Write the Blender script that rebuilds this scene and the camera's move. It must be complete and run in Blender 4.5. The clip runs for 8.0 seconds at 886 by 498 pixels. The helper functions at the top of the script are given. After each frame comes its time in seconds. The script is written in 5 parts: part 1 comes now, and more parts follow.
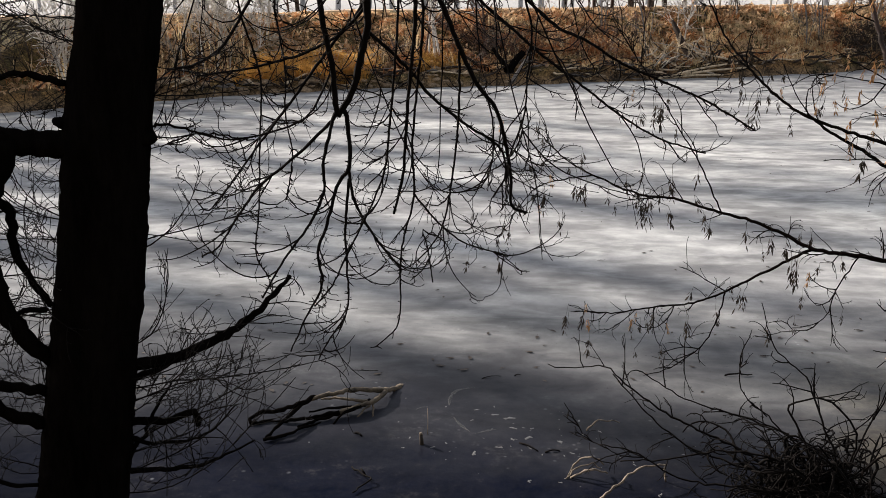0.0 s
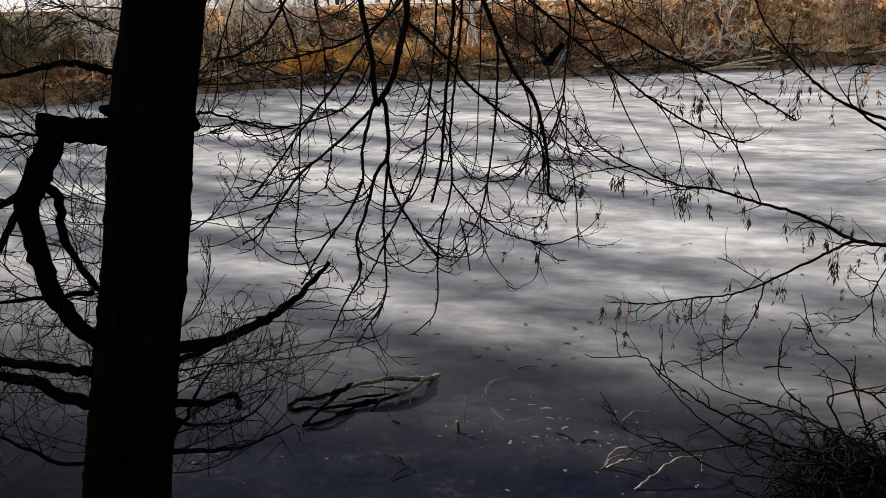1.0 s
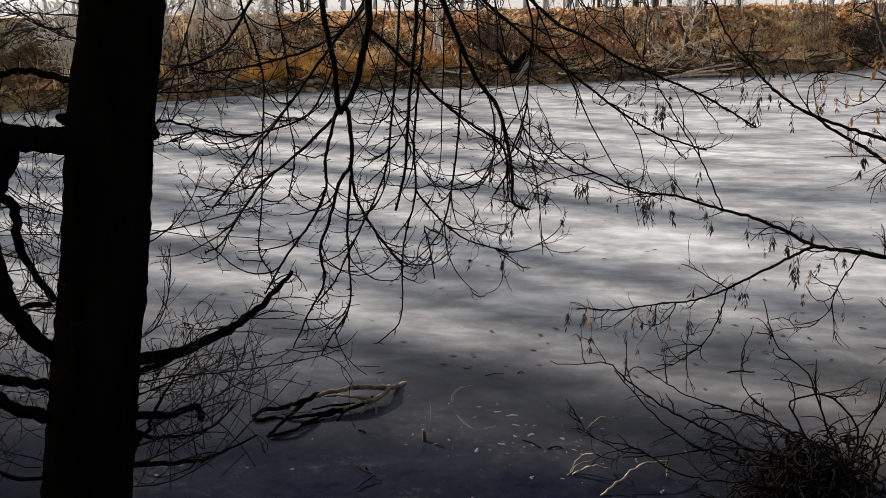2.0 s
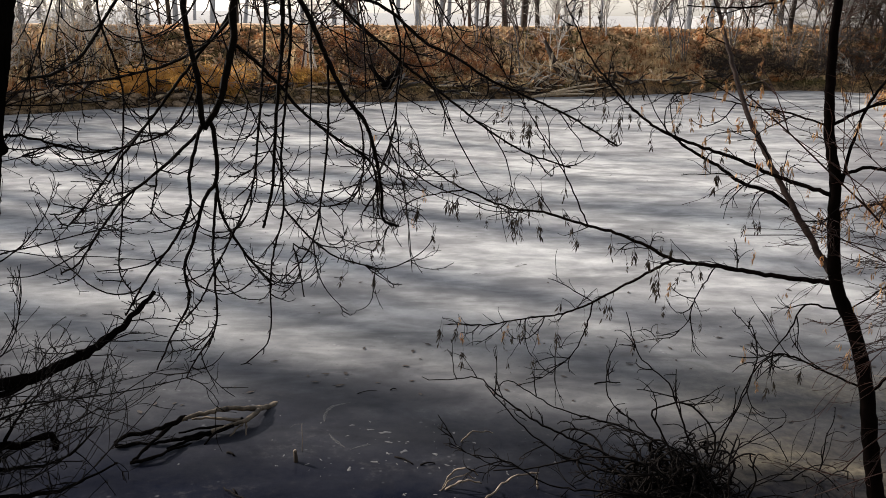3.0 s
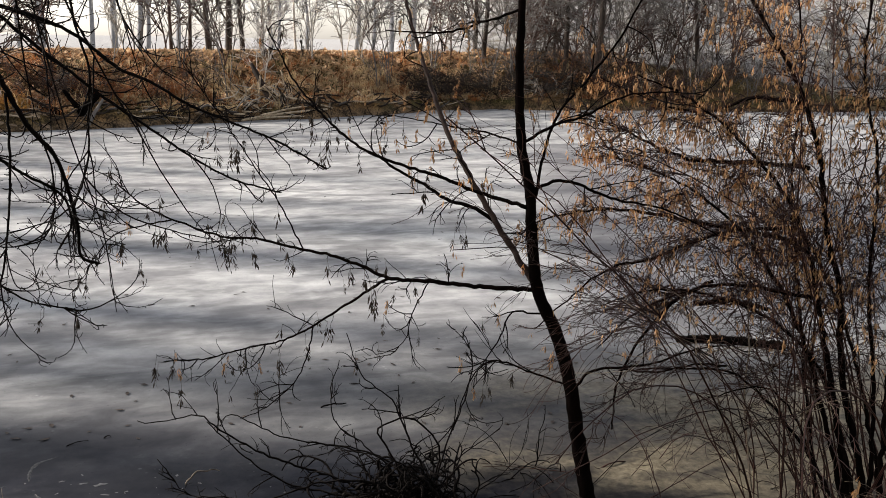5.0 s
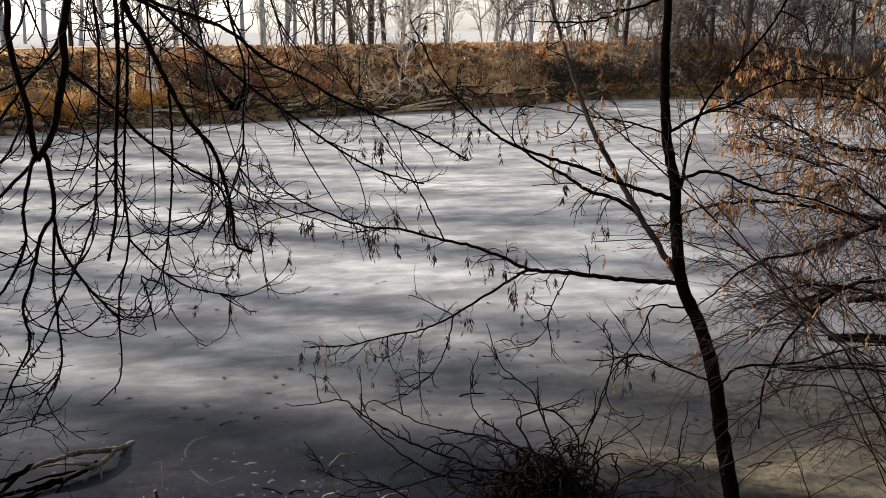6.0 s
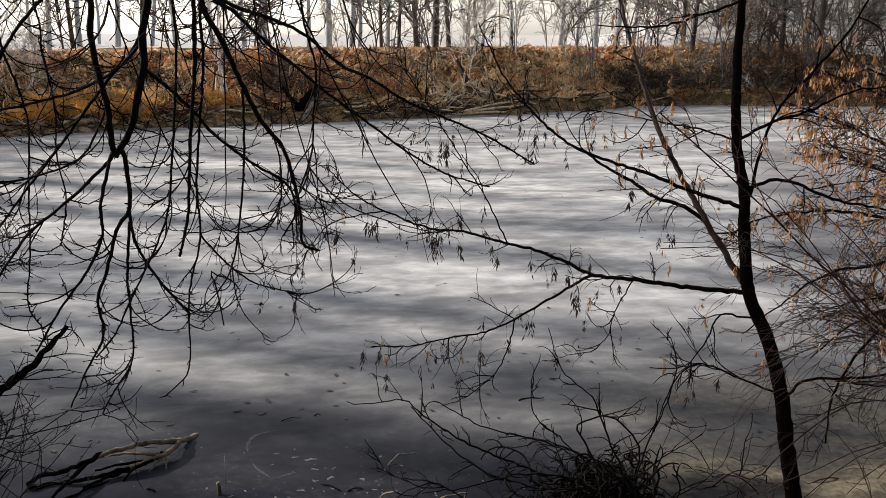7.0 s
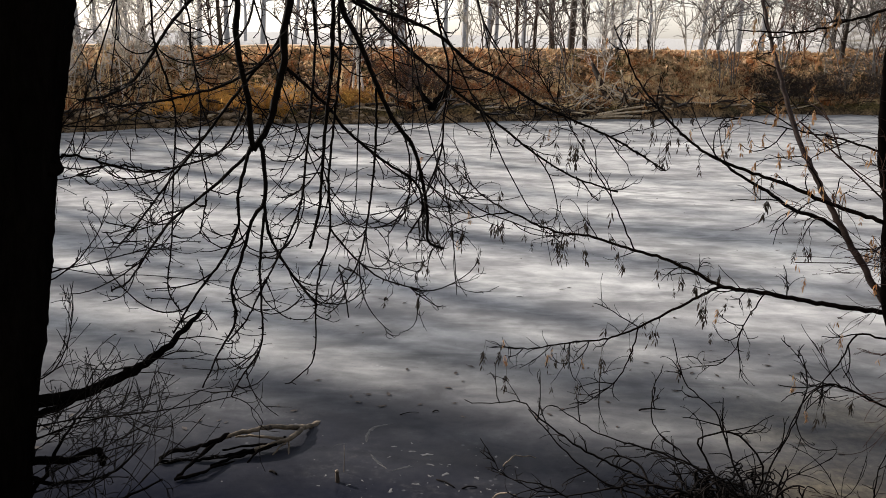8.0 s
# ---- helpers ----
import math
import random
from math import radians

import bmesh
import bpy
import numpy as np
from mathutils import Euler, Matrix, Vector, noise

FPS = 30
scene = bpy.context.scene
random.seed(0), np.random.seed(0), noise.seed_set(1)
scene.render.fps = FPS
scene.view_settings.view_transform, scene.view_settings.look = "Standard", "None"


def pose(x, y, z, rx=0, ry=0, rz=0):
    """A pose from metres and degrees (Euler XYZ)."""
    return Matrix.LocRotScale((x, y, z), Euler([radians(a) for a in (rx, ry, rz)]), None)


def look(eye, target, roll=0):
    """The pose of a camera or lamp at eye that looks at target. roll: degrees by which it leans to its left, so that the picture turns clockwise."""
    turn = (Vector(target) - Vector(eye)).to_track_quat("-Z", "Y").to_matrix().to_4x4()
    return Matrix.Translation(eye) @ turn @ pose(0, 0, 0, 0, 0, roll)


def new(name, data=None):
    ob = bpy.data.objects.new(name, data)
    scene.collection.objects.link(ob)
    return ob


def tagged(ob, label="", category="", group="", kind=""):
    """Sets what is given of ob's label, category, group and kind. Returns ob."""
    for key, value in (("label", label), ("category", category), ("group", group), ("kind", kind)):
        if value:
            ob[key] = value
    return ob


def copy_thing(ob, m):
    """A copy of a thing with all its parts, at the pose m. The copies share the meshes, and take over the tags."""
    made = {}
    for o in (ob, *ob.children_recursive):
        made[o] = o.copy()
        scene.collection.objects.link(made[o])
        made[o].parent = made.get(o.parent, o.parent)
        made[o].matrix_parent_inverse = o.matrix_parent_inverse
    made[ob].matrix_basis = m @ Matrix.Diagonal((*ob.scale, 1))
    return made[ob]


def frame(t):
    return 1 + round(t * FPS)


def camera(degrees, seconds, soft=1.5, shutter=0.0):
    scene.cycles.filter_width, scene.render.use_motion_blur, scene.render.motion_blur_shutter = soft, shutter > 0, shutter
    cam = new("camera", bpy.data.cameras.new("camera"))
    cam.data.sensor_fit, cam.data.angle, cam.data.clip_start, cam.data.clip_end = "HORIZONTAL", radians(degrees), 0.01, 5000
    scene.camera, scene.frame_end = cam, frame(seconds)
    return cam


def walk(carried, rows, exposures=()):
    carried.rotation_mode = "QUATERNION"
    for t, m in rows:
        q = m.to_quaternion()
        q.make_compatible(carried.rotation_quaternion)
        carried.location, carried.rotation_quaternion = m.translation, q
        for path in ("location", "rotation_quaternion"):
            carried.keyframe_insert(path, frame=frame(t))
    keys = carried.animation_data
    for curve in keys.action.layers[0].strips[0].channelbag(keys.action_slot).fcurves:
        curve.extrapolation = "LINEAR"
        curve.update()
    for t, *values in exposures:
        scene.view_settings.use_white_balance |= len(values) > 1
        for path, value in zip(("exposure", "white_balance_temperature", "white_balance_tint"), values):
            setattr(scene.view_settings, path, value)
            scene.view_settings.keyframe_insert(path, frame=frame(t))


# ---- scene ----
cam = camera(50.34, 8.0, soft=0.7)
walk(cam, [
    (0.0, look((-0.031, 0.008, 3.004), (-1.296, 9.582, 0.409), -0.56)),
    (0.5, look((-0.022, 0.004, 2.983), (-1.502, 9.515, 0.271), -1.47)),
    (1.0, look((-0.021, -0.033, 2.988), (-1.683, 9.463, 0.331), -0.89)),
    (1.5, look((-0.041, 0.024, 2.985), (-1.429, 9.576, 0.374), -0.17)),
    (1.7, look((-0.029, 0.009, 2.989), (-1.413, 9.571, 0.410), -0.44)),
    (2.8, look((0.017, -0.048, 2.989), (-0.497, 9.582, 0.340), -0.44)),
    (3.0, look((0.018, -0.006, 2.992), (0.014, 9.696, 0.567), 0.75)),
    (3.5, look((0.011, 0.012, 2.999), (0.486, 9.747, 0.758), 0.67)),
    (4.0, look((0.053, -0.018, 3.003), (1.222, 9.704, 0.973), -0.15)),
    (4.2, look((0.065, -0.015, 3.000), (1.922, 9.582, 0.891), 1.02)),
    (5.3, look((0.043, 0.043, 3.000), (2.984, 9.355, 0.846), 0.85)),
    (5.5, look((0.032, 0.028, 2.993), (2.389, 9.485, 0.756), 0.00)),
    (6.0, look((0.030, 0.028, 3.001), (1.515, 9.657, 0.746), -0.37)),
    (6.5, look((0.024, 0.021, 3.005), (1.084, 9.728, 0.848), -0.06)),
    (7.0, look((-0.001, 0.015, 3.001), (0.863, 9.727, 0.780), 0.14)),
    (7.5, look((-0.007, 0.001, 3.004), (-0.392, 9.733, 0.738), 0.82)),
    (8.0, look((0.012, -0.002, 3.003), (-0.462, 9.735, 0.784), 0.94)),
], [(0.0, 0.98, 6700.0, 13.0), (1.7, 0.93, 6700.0, 13.0), (4.0, 0.90, 6700.0, 13.0), (5.4, 0.98, 6700.0, 13.0), (6.5, 0.89, 6700.0, 13.0), (8.0, 0.90, 6700.0, 13.0)])

# ---- light ----
SUN_AZ, SUN_EL = -60.0, 26.0          # degrees right of straight ahead (+y), and above the horizon
world = bpy.data.worlds.new("sky")
scene.world = world
world.use_nodes = True
wn = world.node_tree
sky = wn.nodes.new("ShaderNodeTexSky")
sky.sky_type, sky.sun_disc = "NISHITA", False
sky.sun_elevation, sky.sun_rotation = radians(SUN_EL), radians(SUN_AZ)
sky.air_density, sky.dust_density, sky.ozone_density = 1.0, 1.0, 1.0
haze = wn.nodes.new("ShaderNodeHueSaturation")     # thin high cloud takes most of the blue out of the sky
haze.inputs["Saturation"].default_value = 0.35
wn.links.new(sky.outputs[0], haze.inputs["Color"])
wn.links.new(haze.outputs[0], wn.nodes["Background"].inputs[0])
wn.nodes["Background"].inputs[1].default_value = 0.115
sun_data = bpy.data.lights.new("sun", "SUN")
sun_data.energy, sun_data.angle, sun_data.color = 5.0, radians(1.6), (1.0, 0.93, 0.84)
sun = new("sun", sun_data)
sd = Vector((math.sin(radians(SUN_AZ)) * math.cos(radians(SUN_EL)), math.cos(radians(SUN_AZ)) * math.cos(radians(SUN_EL)), math.sin(radians(SUN_EL))))
sun.matrix_world = look(sd * 60, (0, 0, 0))


# ---- materials ----
def material(name):
    m = bpy.data.materials.new(name)
    m.use_nodes = True
    return m, m.node_tree, m.node_tree.nodes["Principled BSDF"]


def add_node(nt, kind, **sets):
    n = nt.nodes.new(kind)
    for k, v in sets.items():
        if k in n.inputs:
            n.inputs[k].default_value = v
    return n


def noise_node(nt, coord, scale, detail=4.0, rough=0.55, stretch=None):
    if stretch:
        mp = nt.nodes.new("ShaderNodeMapping")
        mp.inputs["Scale"].default_value = stretch
        nt.links.new(coord, mp.inputs["Vector"])
        coord = mp.outputs[0]
    n = add_node(nt, "ShaderNodeTexNoise", Scale=scale, Detail=detail, Roughness=rough)
    nt.links.new(coord, n.inputs["Vector"])
    return n.outputs["Fac"]


def ramp(nt, fac, stops):
    r = nt.nodes.new("ShaderNodeValToRGB")
    el = r.color_ramp.elements
    while len(el) < len(stops):
        el.new(0.5)
    for e, (p, c) in zip(el, stops):
        e.position, e.color = p, (*c, 1) if len(c) == 3 else c
    nt.links.new(fac, r.inputs[0])
    return r.outputs[0]


def mixed(nt, fac, a, b, mode="MIX"):
    n = nt.nodes.new("ShaderNodeMix")
    n.data_type, n.blend_type = "RGBA", mode
    for value, sock in ((fac, n.inputs[0]), (a, n.inputs[6]), (b, n.inputs[7])):
        if isinstance(value, bpy.types.NodeSocket):
            nt.links.new(value, sock)
        else:
            sock.default_value = value if not isinstance(value, tuple) or len(value) == 4 else (*value, 1)
    return n.outputs[2]


def bump(nt, bs, height, strength, distance):
    b = add_node(nt, "ShaderNodeBump", Strength=strength, Distance=distance)
    nt.links.new(height, b.inputs["Height"])
    nt.links.new(b.outputs[0], bs.inputs["Normal"])


def grainy(name, dark, light, scale, rough=0.85, stretch=None, relief=0.01, strength=0.6, fine=6.0, vary=0.0, spec=0.3):
    """Two-scale mottled surface between two colours."""
    m, nt, bs = material(name)
    tc = nt.nodes.new("ShaderNodeTexCoord").outputs["Object"]
    big, small = noise_node(nt, tc, scale, 3, 0.5, stretch), noise_node(nt, tc, scale * fine, 5, 0.65, stretch)
    fac = mixed(nt, 0.45, big, small)
    col = ramp(nt, fac, [(0.32, dark), (0.68, light)])
    if vary:
        oi = nt.nodes.new("ShaderNodeObjectInfo").outputs["Random"]
        gi = nt.nodes.new("ShaderNodeNewGeometry").outputs["Random Per Island"]
        ma = nt.nodes.new("ShaderNodeMath")
        ma.operation = "ADD"
        nt.links.new(oi, ma.inputs[0]), nt.links.new(gi, ma.inputs[1])
        hs = add_node(nt, "ShaderNodeHueSaturation")
        sp = nt.nodes.new("ShaderNodeMapRange")
        sp.inputs["From Max"].default_value = 2.0
        sp.inputs["To Min"].default_value, sp.inputs["To Max"].default_value = 1 - vary, 1 + vary
        nt.links.new(ma.outputs[0], sp.inputs[0]), nt.links.new(sp.outputs[0], hs.inputs["Value"])
        nt.links.new(col, hs.inputs["Color"])
        col = hs.outputs[0]
    nt.links.new(col, bs.inputs["Base Color"])
    bs.inputs["Roughness"].default_value = rough
    bs.inputs["Specular IOR Level"].default_value = spec
    bump(nt, bs, small, strength, relief)
    return m


def translucent(m, amount):
    """Lets light through thin dry blades and wings."""
    nt = m.node_tree
    bs, out = nt.nodes["Principled BSDF"], nt.nodes["Material Output"]
    tr, mx = nt.nodes.new("ShaderNodeBsdfTranslucent"), add_node(nt, "ShaderNodeMixShader", Fac=amount)
    nt.links.new(bs.inputs["Base Color"].links[0].from_socket, tr.inputs["Color"])
    nt.links.new(bs.outputs[0], mx.inputs[1]), nt.links.new(tr.outputs[0], mx.inputs[2])
    nt.links.new(mx.outputs[0], out.inputs["Surface"])
    return m


# near-black, well below real bark: the backlit silhouette is put in the colour
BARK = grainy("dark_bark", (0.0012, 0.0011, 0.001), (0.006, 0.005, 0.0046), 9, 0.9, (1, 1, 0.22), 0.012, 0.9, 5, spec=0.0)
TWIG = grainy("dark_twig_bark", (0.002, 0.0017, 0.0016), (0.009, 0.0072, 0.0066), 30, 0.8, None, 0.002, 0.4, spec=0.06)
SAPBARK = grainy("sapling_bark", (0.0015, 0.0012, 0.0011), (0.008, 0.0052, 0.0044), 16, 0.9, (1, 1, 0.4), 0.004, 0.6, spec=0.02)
SHRUB = grainy("shrub_bark", (0.018, 0.011, 0.009), (0.12, 0.068, 0.05), 20, 0.8, None, 0.002, 0.4, vary=0.5)
THICKET_TWIG = grainy("reddish_twig_bark", (0.004, 0.0025, 0.002), (0.052, 0.022, 0.017), 14, 0.7, None, 0.002, 0.4, vary=0.6, spec=0.2)
STALK = grainy("grey_dry_stalk", (0.10, 0.08, 0.06), (0.32, 0.26, 0.20), 14, 0.8, None, 0.002, 0.4, vary=0.4)
BLEACHED = grainy("bleached_branch", (0.005, 0.004, 0.0035), (0.21, 0.165, 0.115), 6, 0.8, None, 0.006, 0.6)
BIRCH = grainy("white_birch_bark", (0.30, 0.27, 0.24), (0.85, 0.80, 0.73), 6, 0.75, (1, 1, 2.5), 0.004, 0.5, vary=0.2)
PALE = grainy("pale_bark", (0.16, 0.14, 0.115), (0.54, 0.50, 0.43), 8, 0.85, (1, 1, 0.4), 0.006, 0.5, vary=0.4)
DARKTREE = grainy("dark_tree_bark", (0.02, 0.016, 0.013), (0.09, 0.07, 0.055), 5, 0.9, (1, 1, 0.25), 0.015, 0.8, vary=0.3)
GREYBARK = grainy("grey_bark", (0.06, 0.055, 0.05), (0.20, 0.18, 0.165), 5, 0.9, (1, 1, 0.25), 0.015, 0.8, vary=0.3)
# blackened so that the far bank's shaded gaps come from this colour
BRUSH = grainy("black_brush_bark", (0.005, 0.004, 0.003), (0.04, 0.026, 0.018), 12, 0.9, None, 0.002, 0.4, vary=0.4)
# paler and bluer than real bark: distance haze is put into this colour
HAZEBARK = grainy("haze_pale_bark", (0.12, 0.122, 0.128), (0.34, 0.342, 0.35), 5, 0.9, (1, 1, 0.25), 0.015, 0.8, vary=0.3)
DEADWOOD = grainy("weathered_deadwood", (0.16, 0.12, 0.08), (0.74, 0.60, 0.42), 9, 0.8, (1, 1, 1), 0.006, 0.6)
SECOND_STEM = grainy("reddish_stem_bark", (0.006, 0.004, 0.0035), (0.075, 0.046, 0.037), 10, 0.75, (1, 1, 2.0), 0.003, 0.5)
# the same dry wings twice: darkened as if backlit, tan as if sunlit
KEYS_DARK = translucent(grainy("backlit_seed_wing", (0.02, 0.015, 0.011), (0.07, 0.05, 0.03), 40, 0.7, None, 0.001, 0.3, vary=0.4), 0.3)
KEYS_TAN = translucent(grainy("sunlit_tan_seed_wing", (0.33, 0.185, 0.085), (0.76, 0.50, 0.26), 40, 0.7, None, 0.001, 0.3, vary=0.4), 0.4)
GRASS = translucent(grainy("dry_gold_grass", (0.24, 0.115, 0.022), (0.80, 0.48, 0.14), 0.7, 0.7, None, 0.002, 0.2, vary=0.55), 0.58)
STRAW = translucent(grainy("pale_straw", (0.34, 0.24, 0.12), (0.78, 0.62, 0.38), 3, 0.7, None, 0.002, 0.2, vary=0.4), 0.42)
RUST = translucent(grainy("rusty_dry_stems", (0.14, 0.05, 0.02), (0.46, 0.20, 0.075), 1.2, 0.8, None, 0.002, 0.2, vary=0.5), 0.42)
LEAF = grainy("wet_dead_leaf", (0.008, 0.006, 0.005), (0.045, 0.028, 0.018), 40, 0.6, None, 0.002, 0.4, vary=0.4)
STONE = grainy("shore_stone", (0.035, 0.025, 0.017), (0.38, 0.275, 0.175), 3, 0.85, None, 0.02, 0.7, vary=0.35)
FROST = grainy("frosted_ice_chip", (0.04, 0.04, 0.041), (0.17, 0.17, 0.17), 20, 0.5, None, 0.004, 0.4)


def ground_material():
    m, nt, bs = material("bank_soil_and_litter")
    tc = nt.nodes.new("ShaderNodeTexCoord").outputs["Object"]
    big, mid, fine = noise_node(nt, tc, 0.35, 3), noise_node(nt, tc, 2.2, 4, 0.6), noise_node(nt, tc, 14, 6, 0.7)
    soil = ramp(nt, fine, [(0.36, (0.010, 0.007, 0.005)), (0.55, (0.055, 0.036, 0.022)), (0.70, (0.27, 0.18, 0.10))])
    litter = ramp(nt, fine, [(0.38, (0.022, 0.011, 0.005)), (0.64, (0.36, 0.21, 0.085))])
    col = mixed(nt, ramp(nt, mid, [(0.40, (0, 0, 0)), (0.62, (1, 1, 1))]), soil, litter)
    moss = ramp(nt, fine, [(0.36, (0.014, 0.014, 0.005)), (0.66, (0.19, 0.16, 0.055))])
    col = mixed(nt, ramp(nt, big, [(0.43, (0, 0, 0)), (0.60, (0.8, 0.8, 0.8))]), col, moss)
    # olive turf towards the crest
    seph = nt.nodes.new("ShaderNodeSeparateXYZ")
    nt.links.new(tc, seph.inputs[0])
    high = nt.nodes.new("ShaderNodeMapRange")
    high.inputs["From Min"].default_value, high.inputs["From Max"].default_value = 1.55, 2.15
    nt.links.new(seph.outputs[2], high.inputs[0])
    turf = nt.nodes.new("ShaderNodeMath")
    turf.operation = "MULTIPLY"
    nt.links.new(high.outputs[0], turf.inputs[0]), nt.links.new(ramp(nt, mid, [(0.38, (0.2,) * 3), (0.58, (0.9,) * 3)]), turf.inputs[1])
    col = mixed(nt, turf.outputs[0], col, moss)
    # bare grey-brown mud on the cut face just above the ice; its near-black blotches are painted crevice shade
    sepz = nt.nodes.new("ShaderNodeSeparateXYZ")
    nt.links.new(tc, sepz.inputs[0])
    low = nt.nodes.new("ShaderNodeMapRange")
    low.inputs["From Min"].default_value, low.inputs["From Max"].default_value = 0.08, 0.34
    low.inputs["To Min"].default_value, low.inputs["To Max"].default_value = 0.85, 0.0
    nt.links.new(sepz.outputs[2], low.inputs[0])
    mud = ramp(nt, mixed(nt, 0.5, mid, fine), [(0.42, (0.008, 0.006, 0.004)), (0.64, (0.32, 0.22, 0.13))])
    col = mixed(nt, low.outputs[0], col, mud)
    # trodden snow lies on the open level ground beyond the bank
    sep = nt.nodes.new("ShaderNodeSeparateXYZ")
    nt.links.new(tc, sep.inputs[0])
    far = nt.nodes.new("ShaderNodeMapRange")
    far.inputs["From Min"].default_value, far.inputs["From Max"].default_value = 50.0, 54.0
    over, lean = nt.nodes.new("ShaderNodeMath"), nt.nodes.new("ShaderNodeMath")
    over.operation, lean.operation = "SUBTRACT", "MULTIPLY_ADD"
    over.use_clamp = False
    over.inputs[1].default_value, lean.inputs[1].default_value = 6.0, 0.5
    past = nt.nodes.new("ShaderNodeMath")
    past.operation = "MAXIMUM"
    past.inputs[1].default_value = 0.0
    nt.links.new(sep.outputs[0], over.inputs[0]), nt.links.new(over.outputs[0], past.inputs[0])
    nt.links.new(past.outputs[0], lean.inputs[0]), nt.links.new(sep.outputs[1], lean.inputs[2])
    nt.links.new(lean.outputs[0], far.inputs[0])
    add = nt.nodes.new("ShaderNodeMath")
    add.operation = "MULTIPLY_ADD"
    add.inputs[1].default_value, add.inputs[2].default_value = 0.5, -0.25
    nt.links.new(mid, add.inputs[0])
    add2 = nt.nodes.new("ShaderNodeMath")
    nt.links.new(add.outputs[0], add2.inputs[0]), nt.links.new(far.outputs[0], add2.inputs[1])
    east = nt.nodes.new("ShaderNodeMapRange")
    east.inputs["From Min"].default_value, east.inputs["From Max"].default_value = 0.26, 0.36
    east.inputs["To Max"].default_value = 0.44
    slope = nt.nodes.new("ShaderNodeMath")
    slope.operation = "DIVIDE"
    nt.links.new(sep.outputs[0], slope.inputs[0]), nt.links.new(sep.outputs[1], slope.inputs[1])
    nt.links.new(slope.outputs[0], east.inputs[0])
    sub = nt.nodes.new("ShaderNodeMath")
    sub.operation = "SUBTRACT"
    nt.links.new(add2.outputs[0], sub.inputs[0]), nt.links.new(east.outputs[0], sub.inputs[1])
    snow = ramp(nt, fine, [(0.25, (0.27, 0.27, 0.27)), (0.7, (0.44, 0.44, 0.43))])
    col = mixed(nt, ramp(nt, sub.outputs[0], [(0.4, (0, 0, 0)), (0.6, (1, 1, 1))]), col, snow)
    nt.links.new(col, bs.inputs["Base Color"])
    bs.inputs["Roughness"].default_value, bs.inputs["Specular IOR Level"].default_value = 0.95, 0.15
    bump(nt, bs, fine, 0.8, 0.05)
    return m


def ice_material():
    """White frozen-through ice on the open pond, thin clear ice over dark water towards the near shore; some shade and
    sun are put into the colours.
    """
    m, nt, bs = material("pond_ice")
    tc = nt.nodes.new("ShaderNodeTexCoord").outputs["Object"]
    sep = nt.nodes.new("ShaderNodeSeparateXYZ")
    nt.links.new(tc, sep.inputs[0])
    cloud, mid, fine = noise_node(nt, tc, 0.30, 4, 0.55, (0.55, 1.4, 1)), noise_node(nt, tc, 1.6, 5, 0.6), noise_node(nt, tc, 12, 6, 0.7)
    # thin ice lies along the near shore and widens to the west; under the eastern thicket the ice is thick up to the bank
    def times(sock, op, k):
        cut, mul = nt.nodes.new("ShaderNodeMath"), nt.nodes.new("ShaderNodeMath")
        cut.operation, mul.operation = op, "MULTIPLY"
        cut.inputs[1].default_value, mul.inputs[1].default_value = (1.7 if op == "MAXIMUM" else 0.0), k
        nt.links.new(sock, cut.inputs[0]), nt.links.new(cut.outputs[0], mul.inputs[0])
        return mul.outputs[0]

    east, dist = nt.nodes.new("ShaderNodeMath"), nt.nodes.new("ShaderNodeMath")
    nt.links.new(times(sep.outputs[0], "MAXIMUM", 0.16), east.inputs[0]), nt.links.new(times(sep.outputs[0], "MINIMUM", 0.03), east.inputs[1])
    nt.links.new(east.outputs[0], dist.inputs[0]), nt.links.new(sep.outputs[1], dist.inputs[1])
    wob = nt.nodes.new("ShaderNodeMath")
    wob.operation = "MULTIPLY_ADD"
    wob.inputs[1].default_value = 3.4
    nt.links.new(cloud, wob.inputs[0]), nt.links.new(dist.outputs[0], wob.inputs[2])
    # thin ice and the near trees' shade share this one dark band
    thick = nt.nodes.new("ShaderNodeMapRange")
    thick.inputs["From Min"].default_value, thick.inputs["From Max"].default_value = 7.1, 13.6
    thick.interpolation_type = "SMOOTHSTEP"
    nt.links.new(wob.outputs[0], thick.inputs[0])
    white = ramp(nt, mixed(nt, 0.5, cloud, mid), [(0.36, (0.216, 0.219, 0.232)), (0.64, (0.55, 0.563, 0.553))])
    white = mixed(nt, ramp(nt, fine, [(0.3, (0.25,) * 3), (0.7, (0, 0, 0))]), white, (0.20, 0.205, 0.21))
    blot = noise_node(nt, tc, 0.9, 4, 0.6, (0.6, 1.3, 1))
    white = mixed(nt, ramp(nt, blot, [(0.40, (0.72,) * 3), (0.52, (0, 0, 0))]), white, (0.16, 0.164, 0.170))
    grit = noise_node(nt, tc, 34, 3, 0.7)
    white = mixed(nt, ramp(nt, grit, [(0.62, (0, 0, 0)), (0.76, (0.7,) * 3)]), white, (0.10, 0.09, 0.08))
    # the blue of the mirrored sky is mixed into the clear ice's colour
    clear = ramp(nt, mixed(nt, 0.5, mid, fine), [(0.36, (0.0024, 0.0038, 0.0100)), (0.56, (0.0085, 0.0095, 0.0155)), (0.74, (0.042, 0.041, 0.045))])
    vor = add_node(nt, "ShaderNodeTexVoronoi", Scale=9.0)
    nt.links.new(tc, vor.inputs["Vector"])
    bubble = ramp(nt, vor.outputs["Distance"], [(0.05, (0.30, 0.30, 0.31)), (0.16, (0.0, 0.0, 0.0))])
